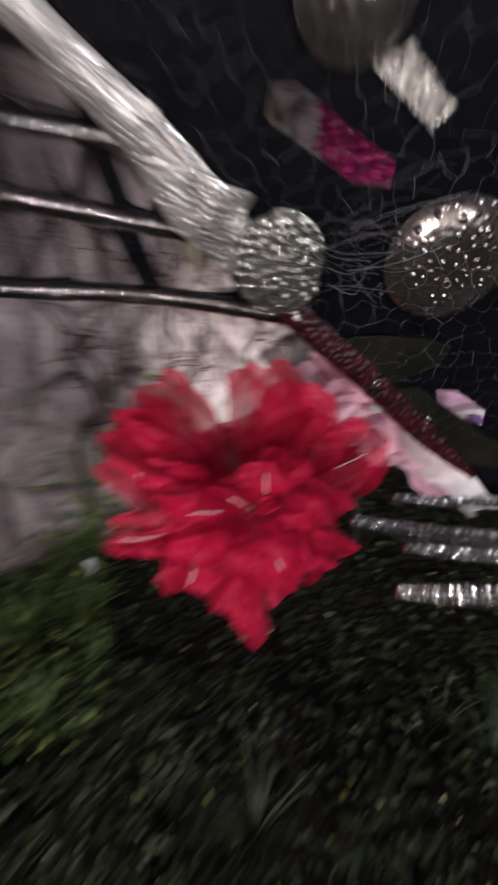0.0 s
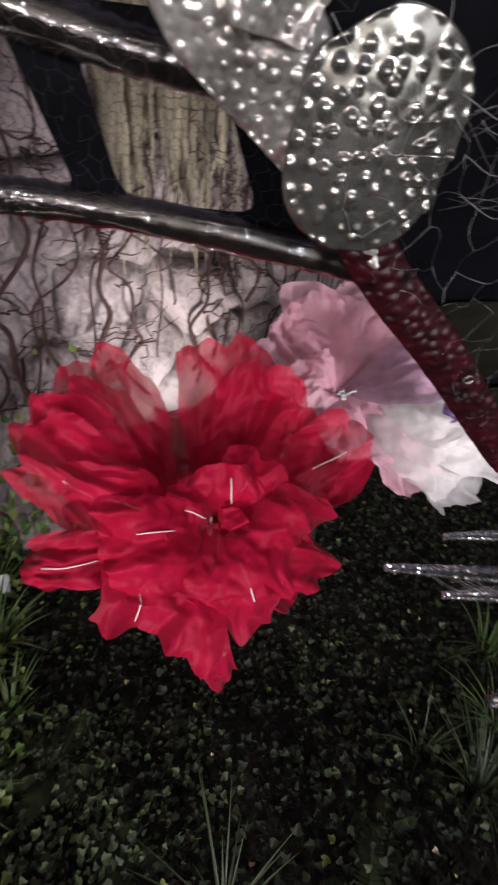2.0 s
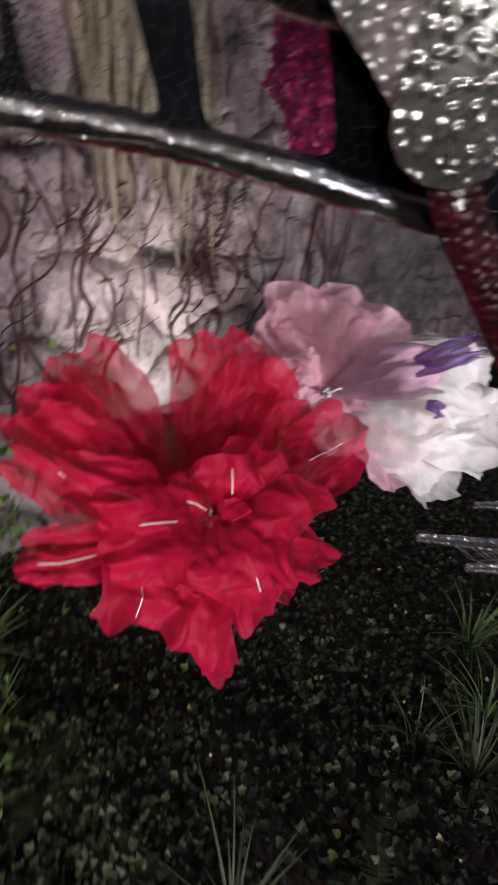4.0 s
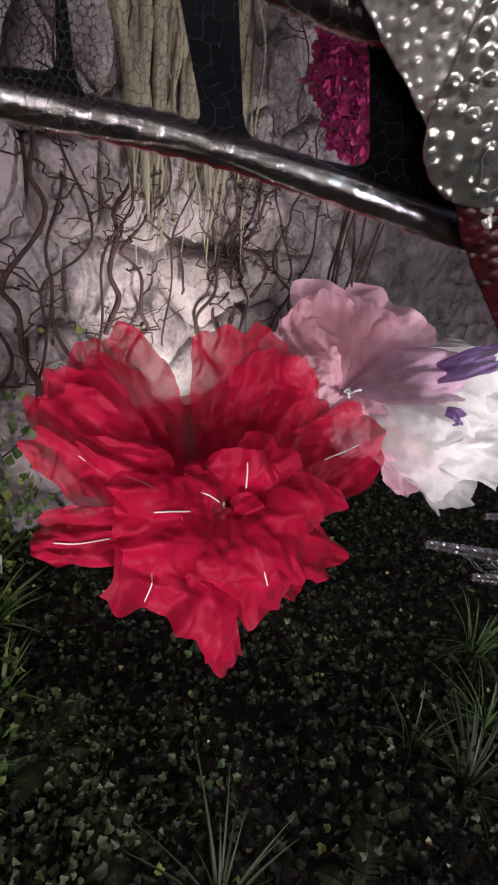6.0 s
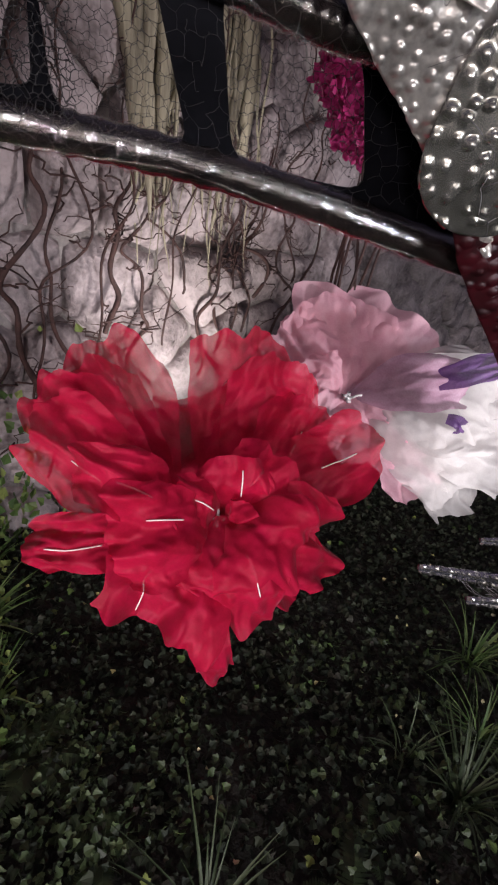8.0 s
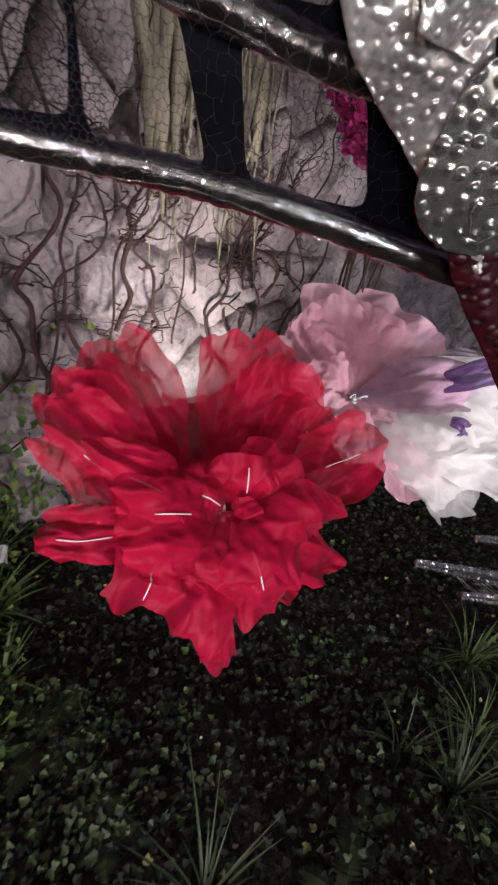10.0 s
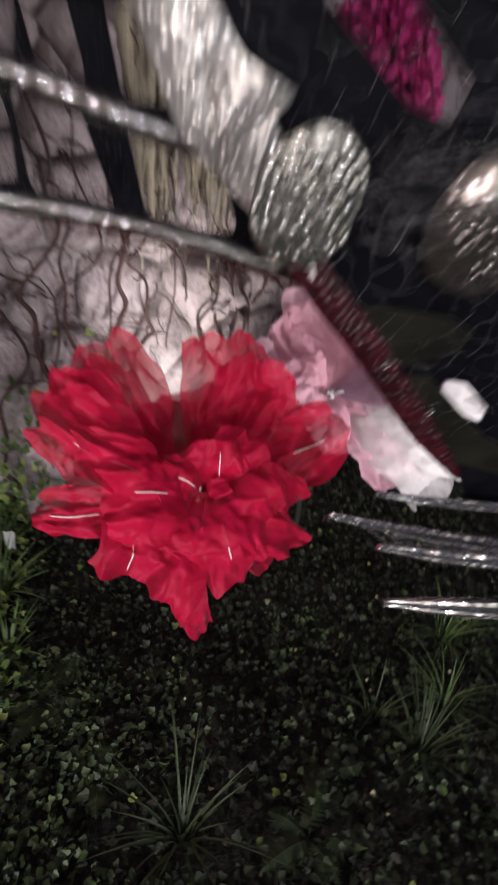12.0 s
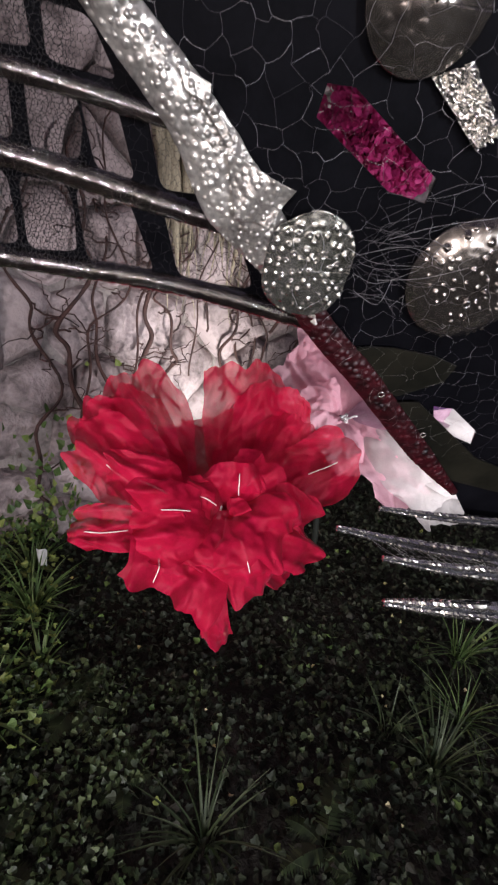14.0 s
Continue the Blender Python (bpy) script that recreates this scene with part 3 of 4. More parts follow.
rng = random.Random(31)
EDGE = [(-0.30, 1.74), (-0.215, 1.62), (-0.145, 1.544), (-0.080, 1.482), (-0.030, 1.417), (0.022, 1.366), (0.081, 1.298), (0.171, 1.219), (0.302, 1.095), (0.402, 1.008)]
WINDOW = [(0.040, 1.515), (0.066, 1.515), (0.170, 1.455), (0.168, 1.432), (0.126, 1.438), (0.036, 1.490)]
HEX = [(0.291, 1.178), (0.323, 1.176), (0.381, 1.136), (0.388, 1.106), (0.312, 1.132)]
sheet_part("membrane", EDGE + [(0.46, 0.94), (0.56, 0.90), (0.96, 0.88), (1.0, 1.85), (-0.25, 1.85)], [WINDOW, HEX], BLACK, 0.0, 0.006, label="black vinyl membrane with cut-out windows")
# silver and red films along the edge
film("silver_film", strip_rows(EDGE[:7], [0.018, 0.018, 0.020, 0.025, 0.036, 0.026, 0.005]), 0.0085, 0.0020, STRIPFOIL, 0.012, rng, "silver blister film strip with pressed domes", bow=lambda u, v: 0.010 * (1 - v * v), share=0.85, size=(0.2, 0.42), wave=0.004, crease=0.0016)
film("silver_tab", quad_rows((-0.045, 1.462), (0.026, 1.438), (0.004, 1.402), (-0.03, 1.408)), 0.0085, 0.0018, STRIPFOIL, 0.030, rng, "torn silver film tab", bow=lambda u, v: 0.004 * math.sin(3 * v + 4 * u))
film("silver_tab", quad_rows((-0.092, 1.517), (-0.062, 1.506), (-0.062, 1.492), (-0.084, 1.500)), 0.0085, 0.0016, STRIPFOIL, 0.022, rng, "torn silver film tab", bow=lambda u, v: 0.004 * u)
film("silver_tab", quad_rows((-0.072, 1.495), (-0.062, 1.497), (-0.036, 1.468), (-0.044, 1.464)), 0.0085, 0.0016, STRIPFOIL, 0.022, rng, "torn silver film sliver", bow=lambda u, v: 0.004 * u)
film("mirror_disc", disc_rows(0.054, 1.366, 0.056, lambda a: 1 - 0.12 * math.cos(2 * a) - 0.03 * math.cos(4 * a + 0.6) - 0.10 * math.exp(-((a - 2.0) / 0.3) ** 2)), 0.0115, 0.0036, DISCFOIL, 0.024, rng, "rounded silver blister film disc", bow=lambda u, v: 0.008 * (1 - u * u), share=0.92, size=(0.20, 0.34))
film("mirror_disc", disc_rows(0.248, 1.364, 0.074), 0.0125, 0.0026, DARKFOIL, 0.012, rng, "round dark mirror film disc with domes", bow=lambda u, v: 0.020 * (1 - u ** 4), share=0.7, size=(0.14, 0.27))
film("mirror_disc", disc_rows(0.107, 1.575, 0.052), 0.0160, 0.0008, DARKFOIL, 0.012, rng, "round dark mirror film disc", bow=lambda u, v: 0.018 * (1 - u * u))
film("crumpled_film", quad_rows((0.128, 1.530), (0.160, 1.545), (0.212, 1.500), (0.192, 1.484)), 0.0070, 0.0040, FOIL, 0.012, rng, "crumpled silver film scrap", bow=lambda u, v: 0.010 * noise.noise(Vector((u * 6, v * 4, 0))))
film("red_film", strip_rows(EDGE[5:], [0.010, 0.018, 0.019, 0.018, 0.006]), 0.0120, 0.0018, REDFOIL, 0.016, rng, "dark red blister film strip", bow=lambda u, v: 0.004 * (1 - v * v))
sheet_part("leaf_plate", [(0.124, 1.257), (0.155, 1.270), (0.19, 1.272), (0.25, 1.266), (0.285, 1.255), (0.279, 1.229), (0.224, 1.199), (0.151, 1.22)], [], GREENFOIL, 0.014, 0.003, label="dark olive film leaf plate")
sheet_part("leaf_plate", [(0.215, 1.185), (0.26, 1.19), (0.40, 1.09), (0.52, 1.05), (0.50, 1.01), (0.36, 1.04), (0.30, 1.11)], [], GREENFOIL, 0.012, 0.003, label="dark olive film leaf plate")


def rib(points, r0, r1, label, name="rib", count=140, parent=wing, local=True):
    """A tapered rod wrapped in clear film, with uneven turns of the wrap."""
    pts = smooth_line([wp(x, z, o) for x, z, o in points] if local else points, count)
    sh = Shape()
    radii = [(r0 + (r1 - r0) * i / (count - 1)) * (1 + 0.03 * math.sin(i * 1.9) + rng.uniform(-0.04, 0.04)) for i in range(count)]
    sh.tube(pts, radii, 14, 0.045, rng)
    ob = sh.make(name, SPIKE if name == "spike" else WRAP, parent, label)
    sleeve = Shape()
    few = int(count * 1.3)
    fine = smooth_line(pts, few)
    wide = np.interp(np.linspace(0, count - 1, few), range(count), radii)
    sleeve.tube(fine, [w * 1.10 for w in wide], 20, 0.06, rng)
    sleeve.make("film_sleeve", CLEAR, ob, "clear crinkled film sleeve")
    for start in (0.9, 2.0) if local else ():
        fold, seed = Shape(), rng.uniform(0, 50)
        turn = [start + 0.9 * noise.noise(Vector((i * 0.035, seed, 0))) for i in range(few)]
        fold.tube([p + Vector((0, math.cos(a), math.sin(a))) * (w * 1.13) for p, a, w in zip(fine, turn, wide)],
                  [max(0.0002, 0.0008 + 0.0022 * noise.noise(Vector((i * 0.16, seed, 3)))) for i in range(few)], 6)
        fold.make("film_fold", CLEAR, ob, "raised crease of clear film")
    return ob


rib([(-1.15, 1.665, -0.03), (-0.62, 1.60, -0.03), (-0.246, 1.560, -0.03), (-0.16, 1.545, -0.02)], 0.010, 0.008, "black rod wrapped in clear film")
rib([(-1.15, 1.575, -0.03), (-0.65, 1.525, -0.03), (-0.272, 1.490, -0.03), (-0.098, 1.468, -0.02)], 0.012, 0.009, "black rod wrapped in clear film")
rib([(-1.15, 1.525, -0.035), (-0.68, 1.465, -0.035), (-0.286, 1.420, -0.035), (-0.085, 1.386, -0.03), (0.0, 1.378, -0.02)], 0.0155, 0.012, "black rod wrapped in clear film")
rib([(-1.15, 1.385, -0.035), (-0.70, 1.345, -0.035), (-0.309, 1.312, -0.035), (-0.103, 1.300, -0.035), (0.104, 1.274, -0.02)], 0.014, 0.012, "black rod wrapped in clear film")


def rounded(loop, n=5):
    """The loop with its corners softened."""
    out, m = [], len(loop)
    for i in range(m):
        a, b, c = (Vector(loop[(i + k) % m]) for k in (-1, 0, 1))
        p, q = b.lerp(a, 0.2), b.lerp(c, 0.2)
        out += [tuple(p.lerp(b, t).lerp(b.lerp(q, t), t)) for t in (j / (n - 1) for j in range(n))]
    return out


CELLS = [
    [(-0.112, 1.388), (-0.046, 1.388), (-0.022, 1.364), (0.004, 1.302), (-0.092, 1.306)], [(-0.207, 1.396), (-0.150, 1.392), (-0.120, 1.308), (-0.203, 1.314)],
    [(-0.266, 1.400), (-0.215, 1.396), (-0.210, 1.37), (-0.214, 1.325), (-0.272, 1.322)], [(-0.37, 1.415), (-0.276, 1.405), (-0.28, 1.325), (-0.37, 1.33)],
    [(-0.126, 1.466), (-0.098, 1.458), (-0.056, 1.402), (-0.113, 1.402)], [(-0.192, 1.476), (-0.156, 1.474), (-0.140, 1.408), (-0.182, 1.414)],
    [(-0.242, 1.484), (-0.196, 1.482), (-0.190, 1.45), (-0.198, 1.420), (-0.247, 1.422)], [(-0.34, 1.49), (-0.255, 1.487), (-0.262, 1.430), (-0.34, 1.437)],
    [(-0.216, 1.536), (-0.174, 1.530), (-0.152, 1.488), (-0.218, 1.496)], [(-0.29, 1.546), (-0.230, 1.544), (-0.228, 1.503), (-0.29, 1.503)],
]
sheet_part("membrane", [(-1.15, 1.70), (-0.17, 1.565), (-0.10, 1.485), (-0.02, 1.412), (0.087, 1.300), (0.102, 1.274), (-0.10, 1.296), (-0.31, 1.311), (-1.15, 1.385)],
           [rounded(c) for c in CELLS], BLACK, -0.036, 0.003, label="black vinyl membrane with rounded cut-out cells")


def net(name, bounds, keep, cell, r, material, rng, out, label, jitter=0.35):
    """Stretched netting: jittered hexagons of thread."""
    (x0, x1), (y0, y1) = bounds
    sh, pts = Shape(), {}
    h = cell * 0.866
    cols, rows = int((x1 - x0) / h) + 1, int((y1 - y0) / (cell * 1.5)) + 1

    def node(i, j):
        if (i, j) not in pts:
            x, y = x0 + i * h, y0 + j * cell * 1.5 + (0.25 if (i + j) % 2 else -0.25) * cell
            pts[i, j] = Vector((x + rng.gauss(0, jitter * 0.5) * cell, y + rng.gauss(0, jitter * 0.5) * cell, out + rng.gauss(0, 0.003)))
        return pts[i, j]
    for j in range(rows):
        for i in range(cols):
            ends = [(i + 1, j)] + ([(i, j + 1)] if (i + j) % 2 else [])
            for e in ends:
                a, b = node(i, j), node(*e)
                m = (a + b) / 2
                if keep(m.x, m.y) and rng.random() < 0.93:
                    sag = Vector((rng.gauss(0, 0.12), rng.gauss(0, 0.12), 0)) * cell
                    sh.tube(smooth_line([a, m + sag, b], 5), [r, r * 0.8, r * 0.7, r * 0.8, r], 3)
    return sh.make(name, material, wing, label)


left_of_edge = lambda x, y: x < np.interp(y, [wp(*q).y for q in reversed(EDGE)], [q[0] for q in reversed(EDGE)]) - 0.01
net("fine_net", ((-0.5, 0.1), (0.0, 0.33)), lambda x, y: left_of_edge(x, y) and y > 0.005, 0.0068, 0.00016, DARKTHREAD, rng, -0.012, "fine dark thread netting")
net("tulle_net", ((-0.5, 0.1), (0.0, 0.33)), lambda x, y: left_of_edge(x, y) and y > 0.012, 0.0038, 0.00026, DARKTHREAD, rng, -0.040, "dense dark tulle stretched over the cells", 0.12)
# added dense layer; it dims the wall seen through the cells
net("dark_net", ((-0.5, -0.19), (0.0, 0.33)), lambda x, y: left_of_edge(x, y) and y > 0.014, 0.0030, 0.00048, DARKTHREAD, rng, -0.030, "extra layer of dark tulle added to dim the cells", 0.15)
net("coarse_net", ((-0.2, 0.75), (-0.2, 0.5)), lambda x, y: not left_of_edge(x, y), 0.0150, 0.00016, THREAD, rng, 0.036, "coarse pale thread netting", 0.5)
sh = Shape()
for k in range(34):
    x, z = rng.uniform(0.09, 0.13), rng.gauss(1.385, 0.03)
    a = wp(x, z, 0.03 + rng.uniform(0, 0.02))
    b = a + Vector((rng.uniform(0.03, 0.11), rng.gauss(0, 0.022), rng.uniform(-0.015, 0.015)))
    c = (a + b) / 2 + Vector((rng.gauss(0, 0.010), rng.gauss(0.003, 0.013), rng.uniform(0, 0.01)))
    sh.tube(smooth_line([a, c, b], 9), [0.0002] * 9, 3)
sh.make("loose_threads", THREAD, wing, "frayed pale loose threads")
# steel post that carries the wing
sh = Shape()
inv = WING.inverted()
sh.tube([inv @ Vector(p) for p in ((0.97, 0.72, -0.3), (0.97, 0.72, 0.6), (0.965, 0.68, 1.3), (0.96, 0.50, 1.8))], [0.022] * 4, 12)
sh.make("post", BLACK, wing, "black steel support post")
# eyelets
for x, z in ((0.196, 1.206), (0.066, 1.385), (0.243, 1.350), (0.285, 1.14)):
    sh = Shape()
    ring = [wp(x, z, 0.024 if z < 1.3 else 0.038) + Vector((0.0042 * math.cos(a), 0.0042 * math.sin(a), 0)) for a in (2 * math.pi * k / 14 for k in range(15))]
    sh.tube(ring, [0.0012] * 15, 6)
    sh.make("eyelet", FOIL, wing, "small metal eyelet")

# lower wing: bare film-wrapped spikes with netting
low = empty("wing_spikes", Matrix(), "fan of tapered film-wrapped spikes with fine net", "sculpture")
rng = random.Random(41)
for pts, r0, r1 in (
    ([(0.195, 0.70, 0.935), (0.44, 0.74, 0.872), (0.95, 0.80, 0.79)], 0.004, 0.016),
    ([(0.30, 0.72, 0.862), (0.52, 0.76, 0.812), (0.95, 0.82, 0.76)], 0.004, 0.019),
    ([(0.26, 0.70, 0.98), (0.45, 0.74, 0.945), (0.95, 0.80, 0.90)], 0.003, 0.011),
    ([(0.22, 0.52, 0.94), (0.34, 0.53, 0.928), (0.75, 0.56, 0.895)], 0.004, 0.015),
    ([(0.235, 0.525, 0.932), (0.36, 0.535, 0.913), (0.75, 0.56, 0.87)], 0.003, 0.010),
):
    body = rib(pts, r0, r1, "tapered spike wrapped in clear film", "spike", 60, low, False)
    # bright strips modelled along both edges in place of the spike's highlights
    for lift in (0.8, -0.75):
        edge = smooth_line(pts, 120)
        sh = Shape()
        sh.tube([p + Vector((0, -0.6, lift)) * (r0 + (r1 - r0) * i / 119) for i, p in enumerate(edge)], [0.0013 + 0.48 * (r0 + (r1 - r0) * i / 119) * rng.uniform(0.5, 1.1) for i in range(120)], 7, 0.25, rng)
        sh.make("highlight_edge", FOIL, body, "bright crinkled strip standing in for the spike's highlight", smooth=False)
sh = Shape()
for k in range(70):
    t = 0.08 + 0.9 * k / 69
    a = Vector((0.20 + 0.55 * t, 0.70 + 0.07 * t, 0.93 - 0.095 * t))
    b = Vector((0.30 + 0.50 * t, 0.72 + 0.07 * t, 0.86 - 0.075 * t))
    sh.tube([a, (a + b) / 2 + Vector((rng.gauss(0, 0.003), rng.gauss(0, 0.003), rng.gauss(0, 0.003))), b], [0.0003] * 3, 3)
for q in (0.25, 0.5, 0.75):
    sh.tube([Vector((0.20 + 0.55 * t, 0.70 + 0.07 * t, 0.93 - 0.095 * t)).lerp(Vector((0.30 + 0.50 * t, 0.72 + 0.07 * t, 0.86 - 0.075 * t)), q) for t in (0.1, 0.3, 0.5, 0.7, 0.95)], [0.0003] * 5, 3)
sh.make("spike_net", THREAD, low, "fine thread net stretched between spikes")

# ---- grass, vines and ground cover ----


def grass_tuft(x, y, count, height, rng, label, material=GRASS, broad=1.0):
    sh = Shape()
    for _ in range(count):
        a, lean, h = rng.uniform(0, 6.28), rng.uniform(0.25, 1.1), height * rng.uniform(0.6, 1.15)
        d, w = Vector((math.cos(a), math.sin(a), 0)), broad * rng.uniform(0.002, 0.004)
        side = Vector((-d.y, d.x, 0))
        foot = d * rng.uniform(0, 0.03)
        rows = []
        for i in range(7):
            t = i / 6
            p = foot + d * (h * lean * t ** 1.7) + Vector((0, 0, h * (t - 0.42 * lean * t * t)))
            ww = w * (1 - t ** 2) + 0.0003
            rows.append([p - side * ww, p + Vector((0, 0, -ww * 0.5)), p + side * ww])
        sh.grid(rows)
    ob = sh.make("grass_tuft", material)
    ob.location = (x, y, ground_height(x, y))
    return tagged(ob, label, "grass", "grass tufts in the ivy")


rng = random.Random(51)
for x, y, n, h in ((0.03, 0.68, 30, 0.24), (0.70, 0.86, 44, 0.26), (-0.62, 1.40, 60, 0.24), (-0.80, 1.30, 60, 0.26), (-0.70, 1.62, 50, 0.22), (0.95, 1.25, 40, 0.26), (0.86, 1.02, 30, 0.2), (-0.52, 1.18, 24, 0.16), (0.60, 0.98, 16, 0.2), (-0.62, 0.98, 26, 0.22)):
    grass_tuft(x, y, n, h, rng, "arching tuft of green grass blades in ivy", LUSH_LIT if x < -0.4 or x > 0.8 else GRASS, 1.7 if x < -0.4 else 1.1)
leaf_cloud("ivy_cover", 31000, (-1.2, 1.9, 0.25, 2.6), LEAF, (0.010, 0.028), (0.0, 0.06), rng, "dense dark ivy leaves covering the ground")
leaf_cloud("young_leaf_cover", 380, (-1.2, 1.9, 0.3, 2.4), FRESH, (0.015, 0.03), (0.03, 0.08), rng, "scattered small fresh green leaves", keep=lambda x, y: rng.random() < (0.9 if x < -0.35 else 0.22))
leaf_cloud("weed_cover", 1300, (-1.15, -0.42, 0.85, 2.0), FRESH, (0.012, 0.03), (0.03, 0.16), rng, "bright green weeds at the foot of the wall", keep=lambda x, y: x + 0.3 * (y - 1.05) < -0.42)
leaf_cloud("herb_cover", 3600, (-1.0, 0.1, 0.35, 1.15), HERB, (0.009, 0.024), (0.03, 0.09), rng, "low mid-green weeds growing among ivy", keep=lambda x, y: rng.random() < 0.75 - 1.0 * (x + 0.5) and noise.noise(Vector((x * 5, y * 5, 3))) > -0.12)
leaf_cloud("herb_cover", 900, (0.30, 1.3, 0.45, 1.35), HERB, (0.010, 0.026), (0.03, 0.12), rng, "mid-green weeds below the spikes", keep=lambda x, y: noise.noise(Vector((x * 5, y * 5, 7))) > -0.15)


def fern(x, y, fronds, size, rng):
    """Arching fronds with paired leaflets along each midrib."""
    thing = empty("fern", Matrix.Translation((x, y, ground_height(x, y) + 0.02)), "small green fern with fine leaflets in ivy", "fern")
    for k in range(fronds):
        a = 6.28 * k / fronds + rng.uniform(-0.4, 0.4)
        d = Vector((math.cos(a), math.sin(a), 0))
        side = Vector((-d.y, d.x, 0))
        length = size * rng.uniform(0.7, 1.15)
        line = [d * (length * t) + Vector((0, 0, length * (0.9 * t - 0.75 * t * t))) for t in (i / 17 for i in range(18))]
        sh = Shape()
        sh.tube(line, [0.0011 * (1 - 0.7 * i / 17) for i in range(18)], 4)
        for i in range(2, 18):
            reach = 0.30 * length * math.sin(math.pi * (0.12 + 0.86 * i / 18)) * rng.uniform(0.85, 1.1)
            for sign in (-1, 1):
                p, w = line[i], 0.016 * length / 0.16
                tip = side * (sign * reach) + d * (0.3 * reach) - Vector((0, 0, 0.25 * reach))
                sh.grid([[p - d * w * 0.3, p + d * w * 0.3], [p + tip * 0.55 - d * w * 0.28, p + tip * 0.55 + d * w * 0.28], [p + tip - d * 0.0005, p + tip + d * 0.0005]])
        sh.make("frond", HERB, thing)


for x, y, k, size in ((-0.36, 1.02, 7, 0.14), (-0.47, 0.62, 6, 0.15), (0.33, 0.66, 5, 0.13), (0.42, 0.80, 4, 0.10), (-0.18, 0.80, 5, 0.10)):
    fern(x, y, k, size, rng)
leaf_cloud("fallen_petals", 70, (-0.9, 1.5, 0.4, 1.8), YELLOW, (0.008, 0.016), (0.06, 0.09), rng, "tiny pale yellow fallen leaves on ivy")

# climbing vines on the wall
rng = random.Random(61)


def vine(s0, z0, s1, z1, r, shoots, rng):
    line = wiggly((s0, 0, z0), (s1, 0, z1), 40, rng.uniform(0.03, 0.075), rng, rng.uniform(3, 6))
    proud = rng.uniform(0.11, 0.17)
    base = on_wall(line[0].x, line[0].z, proud)
    thing = empty("climbing_vine", Matrix.Translation(base), "bare brown climbing vine clinging to stone wall", "vine", "vines on the wall")
    sh = Shape()
    sh.tube([on_wall(p.x, p.z, proud + p.y) - base for p in line], [0.88 * r * (1 - 0.55 * i / 39) * rng.uniform(0.85, 1.2) for i in range(40)], 6)
    sh.make("stem", VINE, thing)
    for _ in range(shoots):
        k = rng.randint(4, 36)
        p = line[k]
        q = Vector((p.x + rng.uniform(-0.28, 0.28), 0, p.z + rng.uniform(-0.22, 0.25)))
        tw = wiggly(p, q, 14, 0.025, rng, 5)
        sh = Shape()
        sh.tube([on_wall(a.x, a.z, proud + a.y) - base for a in tw], [min(r, 0.010) * 0.45 * (1 - 0.7 * i / 13) for i in range(14)], 5)
        sh.make("shoot", VINE, thing)
    return thing


for s0, z0, s1, z1, r, k in ((-0.42, 0.55, -0.38, 1.35, 0.010, 9), (-0.66, 0.3, -0.74, 1.5, 0.011, 8), (-0.78, 0.2, -0.66, 1.7, 0.008, 7), (0.02, 0.62, -0.02, 1.5, 0.008, 9),
                             (0.10, 0.6, 0.22, 1.6, 0.007, 9), (0.20, 0.7, 0.16, 1.75, 0.007, 9), (0.34, 0.6, 0.50, 1.8, 0.008, 9), (0.60, 0.5, 0.72, 1.7, 0.009, 7),
                             (-0.2, 0.9, -0.5, 1.9, 0.006, 8), (0.9, 0.5, 0.8, 1.9, 0.008, 6), (-0.98, 0.2, -1.0, 1.6, 0.010, 6),
                             (0.0, 0.85, 0.2, 1.4, 0.005, 14), (-0.56, 0.4, -0.5, 1.5, 0.008, 10), (-0.3, 0.7, -0.1, 2.0, 0.005, 12), (0.42, 0.9, 0.3, 2.0, 0.006, 12),
                             (-0.85, 0.52, -0.81, 1.60, 0.014, 8), (-0.54, 0.76, -0.42, 1.52, 0.013, 7), (-0.09, 0.54, 0.03, 1.41, 0.010, 10), (0.19, 0.88, 0.21, 1.42, 0.010, 9)):
    vine(s0, z0, s1, z1, r, k, rng)

dry = empty("dry_stem_bundle", WALL, "bundle of pale dry stems hanging down the wall", "plant")
for i in range(46):
    thick = i < 20
    s = -0.46 + 0.50 * i / 19 + rng.gauss(0, 0.01) if thick else rng.uniform(-0.50, 0.10)
    z0 = rng.uniform(1.18, 1.38) if thick else rng.uniform(0.9, 1.3)
    r = rng.uniform(0.014, 0.030) if thick else rng.uniform(0.003, 0.007)
    line = wiggly((s + rng.gauss(0, 0.05), -0.12 - rng.uniform(0, 0.05), z0), (s + rng.gauss(0, 0.03), -0.11, 2.4), 26, 0.014 if thick else 0.04, rng, rng.uniform(2, 6))
    sh = Shape()
    sh.tube(line, [r * min(1, 0.12 + 0.16 * j) for j in range(26)], 8, 0.22, rng)
    sh.make("dry_stem", DRY, dry)

# leaves climbing at the wall's foot
sh = Shape()
for i in range(170):
    s, z = rng.gauss(-1.0, 0.12), abs(rng.gauss(0.12, 0.24))
    m = Matrix.Translation(on_wall(s, z, 0.13 + rng.uniform(0, 0.08))) @ pose(0, 0, 0, rng.uniform(30, 110), rng.uniform(-40, 40), rng.uniform(-60, 100))
    k, b = rng.uniform(0.018, 0.040), len(sh.v)
    sh.v += [m @ Vector((u * k, v * k, abs(u) * 0.3 * k)) for u, v in ((0, -0.4), (0.5, 0), (0.3, 0.4), (0, 0.8), (-0.3, 0.4), (-0.5, 0))]
    sh.f += [(b, b + 1, b + 2, b + 3), (b, b + 3, b + 4, b + 5)]
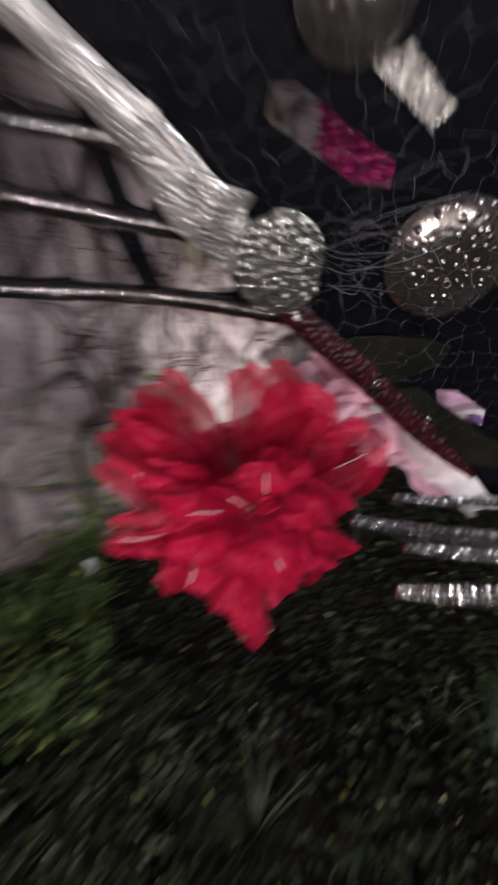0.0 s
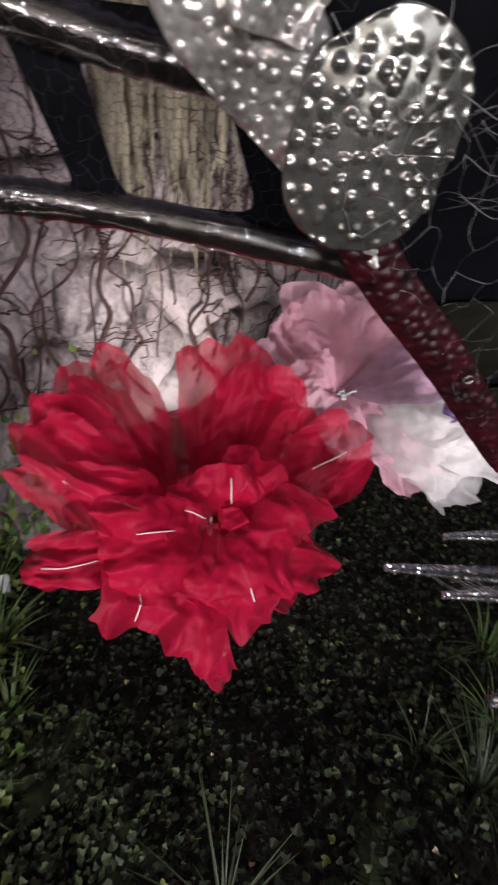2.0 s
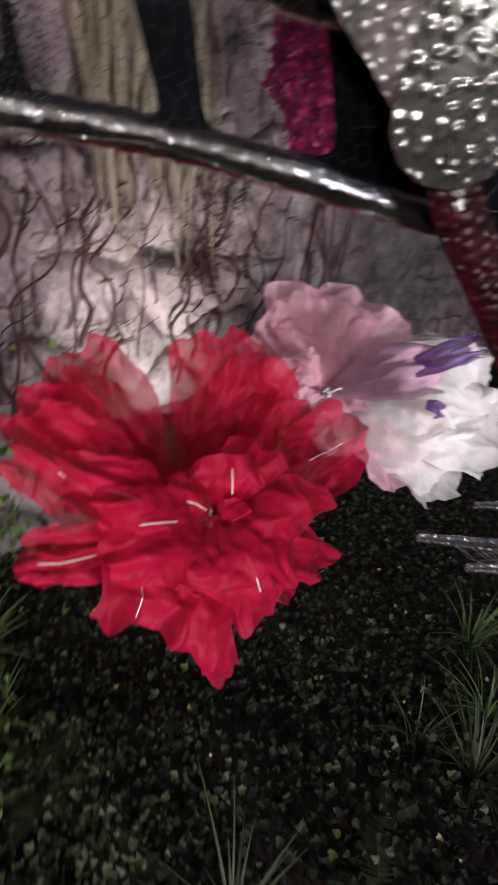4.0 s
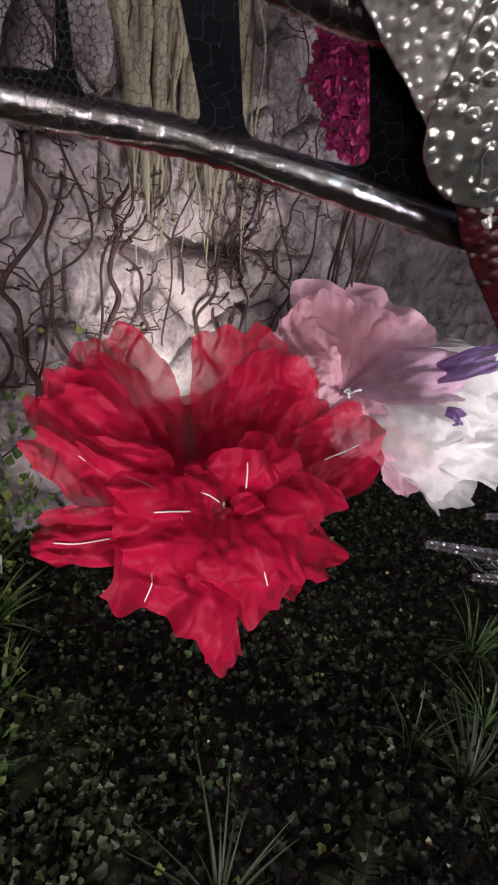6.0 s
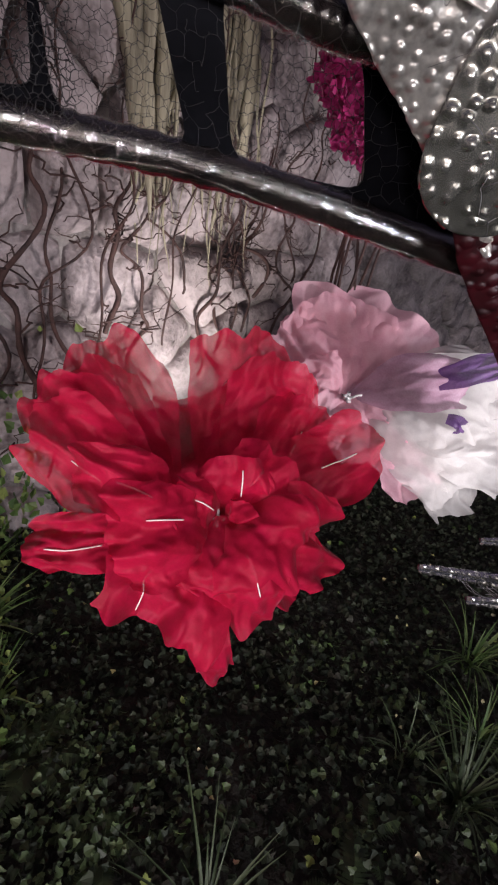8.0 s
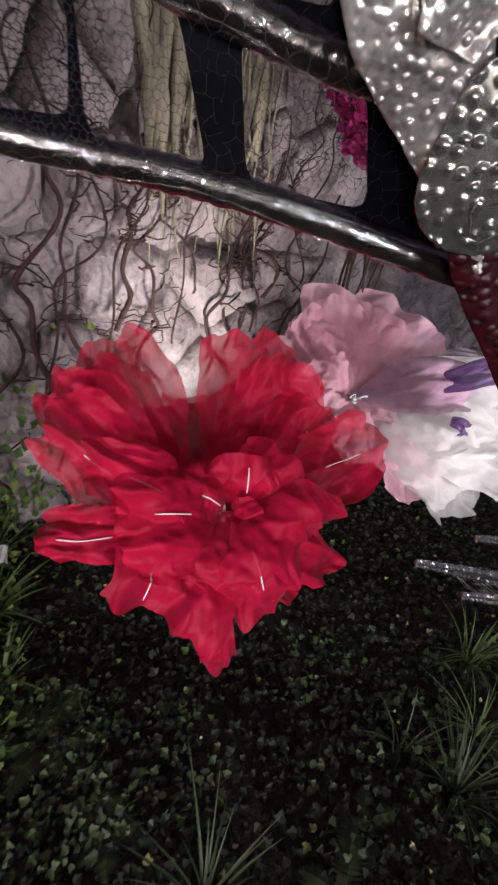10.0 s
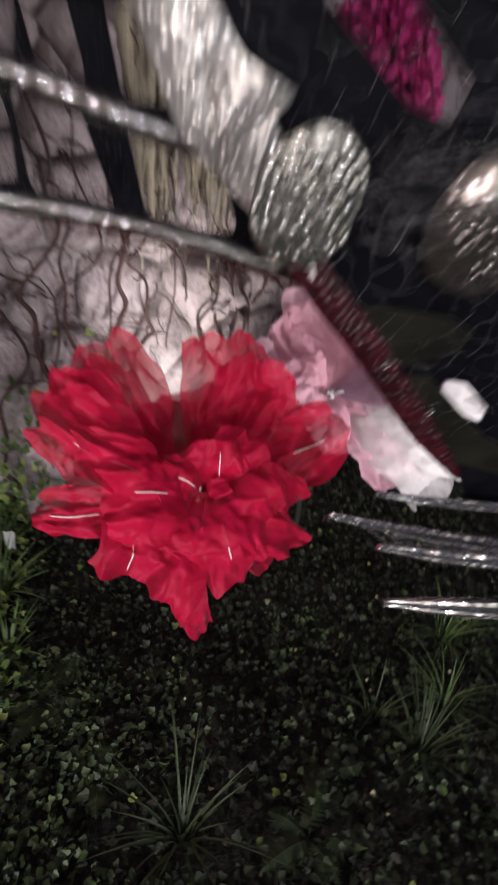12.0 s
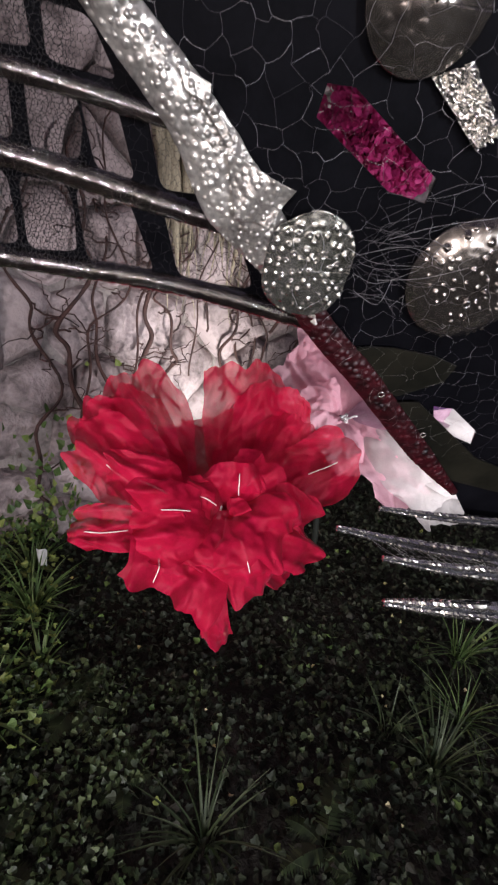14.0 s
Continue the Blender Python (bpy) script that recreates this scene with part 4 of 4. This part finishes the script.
tagged(sh.make("climbing_leaves", FRESH, smooth=False), "small yellow-green leaves climbing up the stone wall", "plant", kind="stuff")

# pale scrap standing in the grass
sh = Shape()
sh.grid([[Vector((0.012 * u * (1 + 0.3 * v), 0.004 * math.sin(5 * u), 0.045 * v)) for u in (-1, -0.5, 0, 0.5, 1)] for v in (0, 0.4, 0.8, 1.2)])
sh.grid([[Vector((0.012 * u * (1 + 0.3 * v), 0.002 + 0.004 * math.sin(5 * u), 0.045 * v)) for u in (-1, -0.5, 0, 0.5, 1)] for v in (0, 0.4, 0.8, 1.2)])
scrap = sh.make("plastic_scrap", DEBRIS)
scrap.location, scrap.scale = (-0.63, 1.56, 0.09), (1.4, 1.4, 1.4)
tagged(scrap, "small pale plastic scrap standing in grass", "litter")

# unseen wall added to close the place behind and to reflect in the film
sh = Shape()
for y in (-5.0, -5.3):
    sh.v += [Vector((x, y, z)) for x, z in ((-9, -0.3), (9, -0.3), (9, 5), (-9, 5))]
sh.f += [(3, 2, 1, 0), (4, 5, 6, 7), (0, 1, 5, 4), (1, 2, 6, 5), (2, 3, 7, 6), (3, 0, 4, 7)]
tagged(sh.make("wall_south", RENDERED, smooth=False), "plain cream rendered wall added out of view", "wall", kind="structure")

# ivy and stones beyond the near bed
leaf_cloud("ivy_cover", 9000, (-4.0, 4.5, -3.0, 5.0), LEAF, (0.05, 0.09), (0.0, 0.08), rng, "dark ivy leaves spreading over the garden", keep=lambda x, y: y < 2.5 + 0.75 * x and not (-1.2 < x < 1.9 and 0.25 < y < 2.6))
rng = random.Random(72)
sh = Shape()
for s0, s1 in ((-4.6, -1.72), (2.12, 5.0)):
    for poly in stone_cells(s0, s1, 0.0, 3.3, 0.24, 0.2, rng):
        stone_into(sh, poly, rng)
tagged(sh.make("stone_rest", STONE, wall, "rubble stones further along the wall"), kind="stuff")

# stones of the wall
rng = random.Random(71)
for poly in stone_cells(-1.5, 1.9, 0.0, 2.7, 0.34, 0.24, rng):
    sh = Shape()
    stone_into(sh, poly, rng)
    sh.make("stone", STONE, wall)
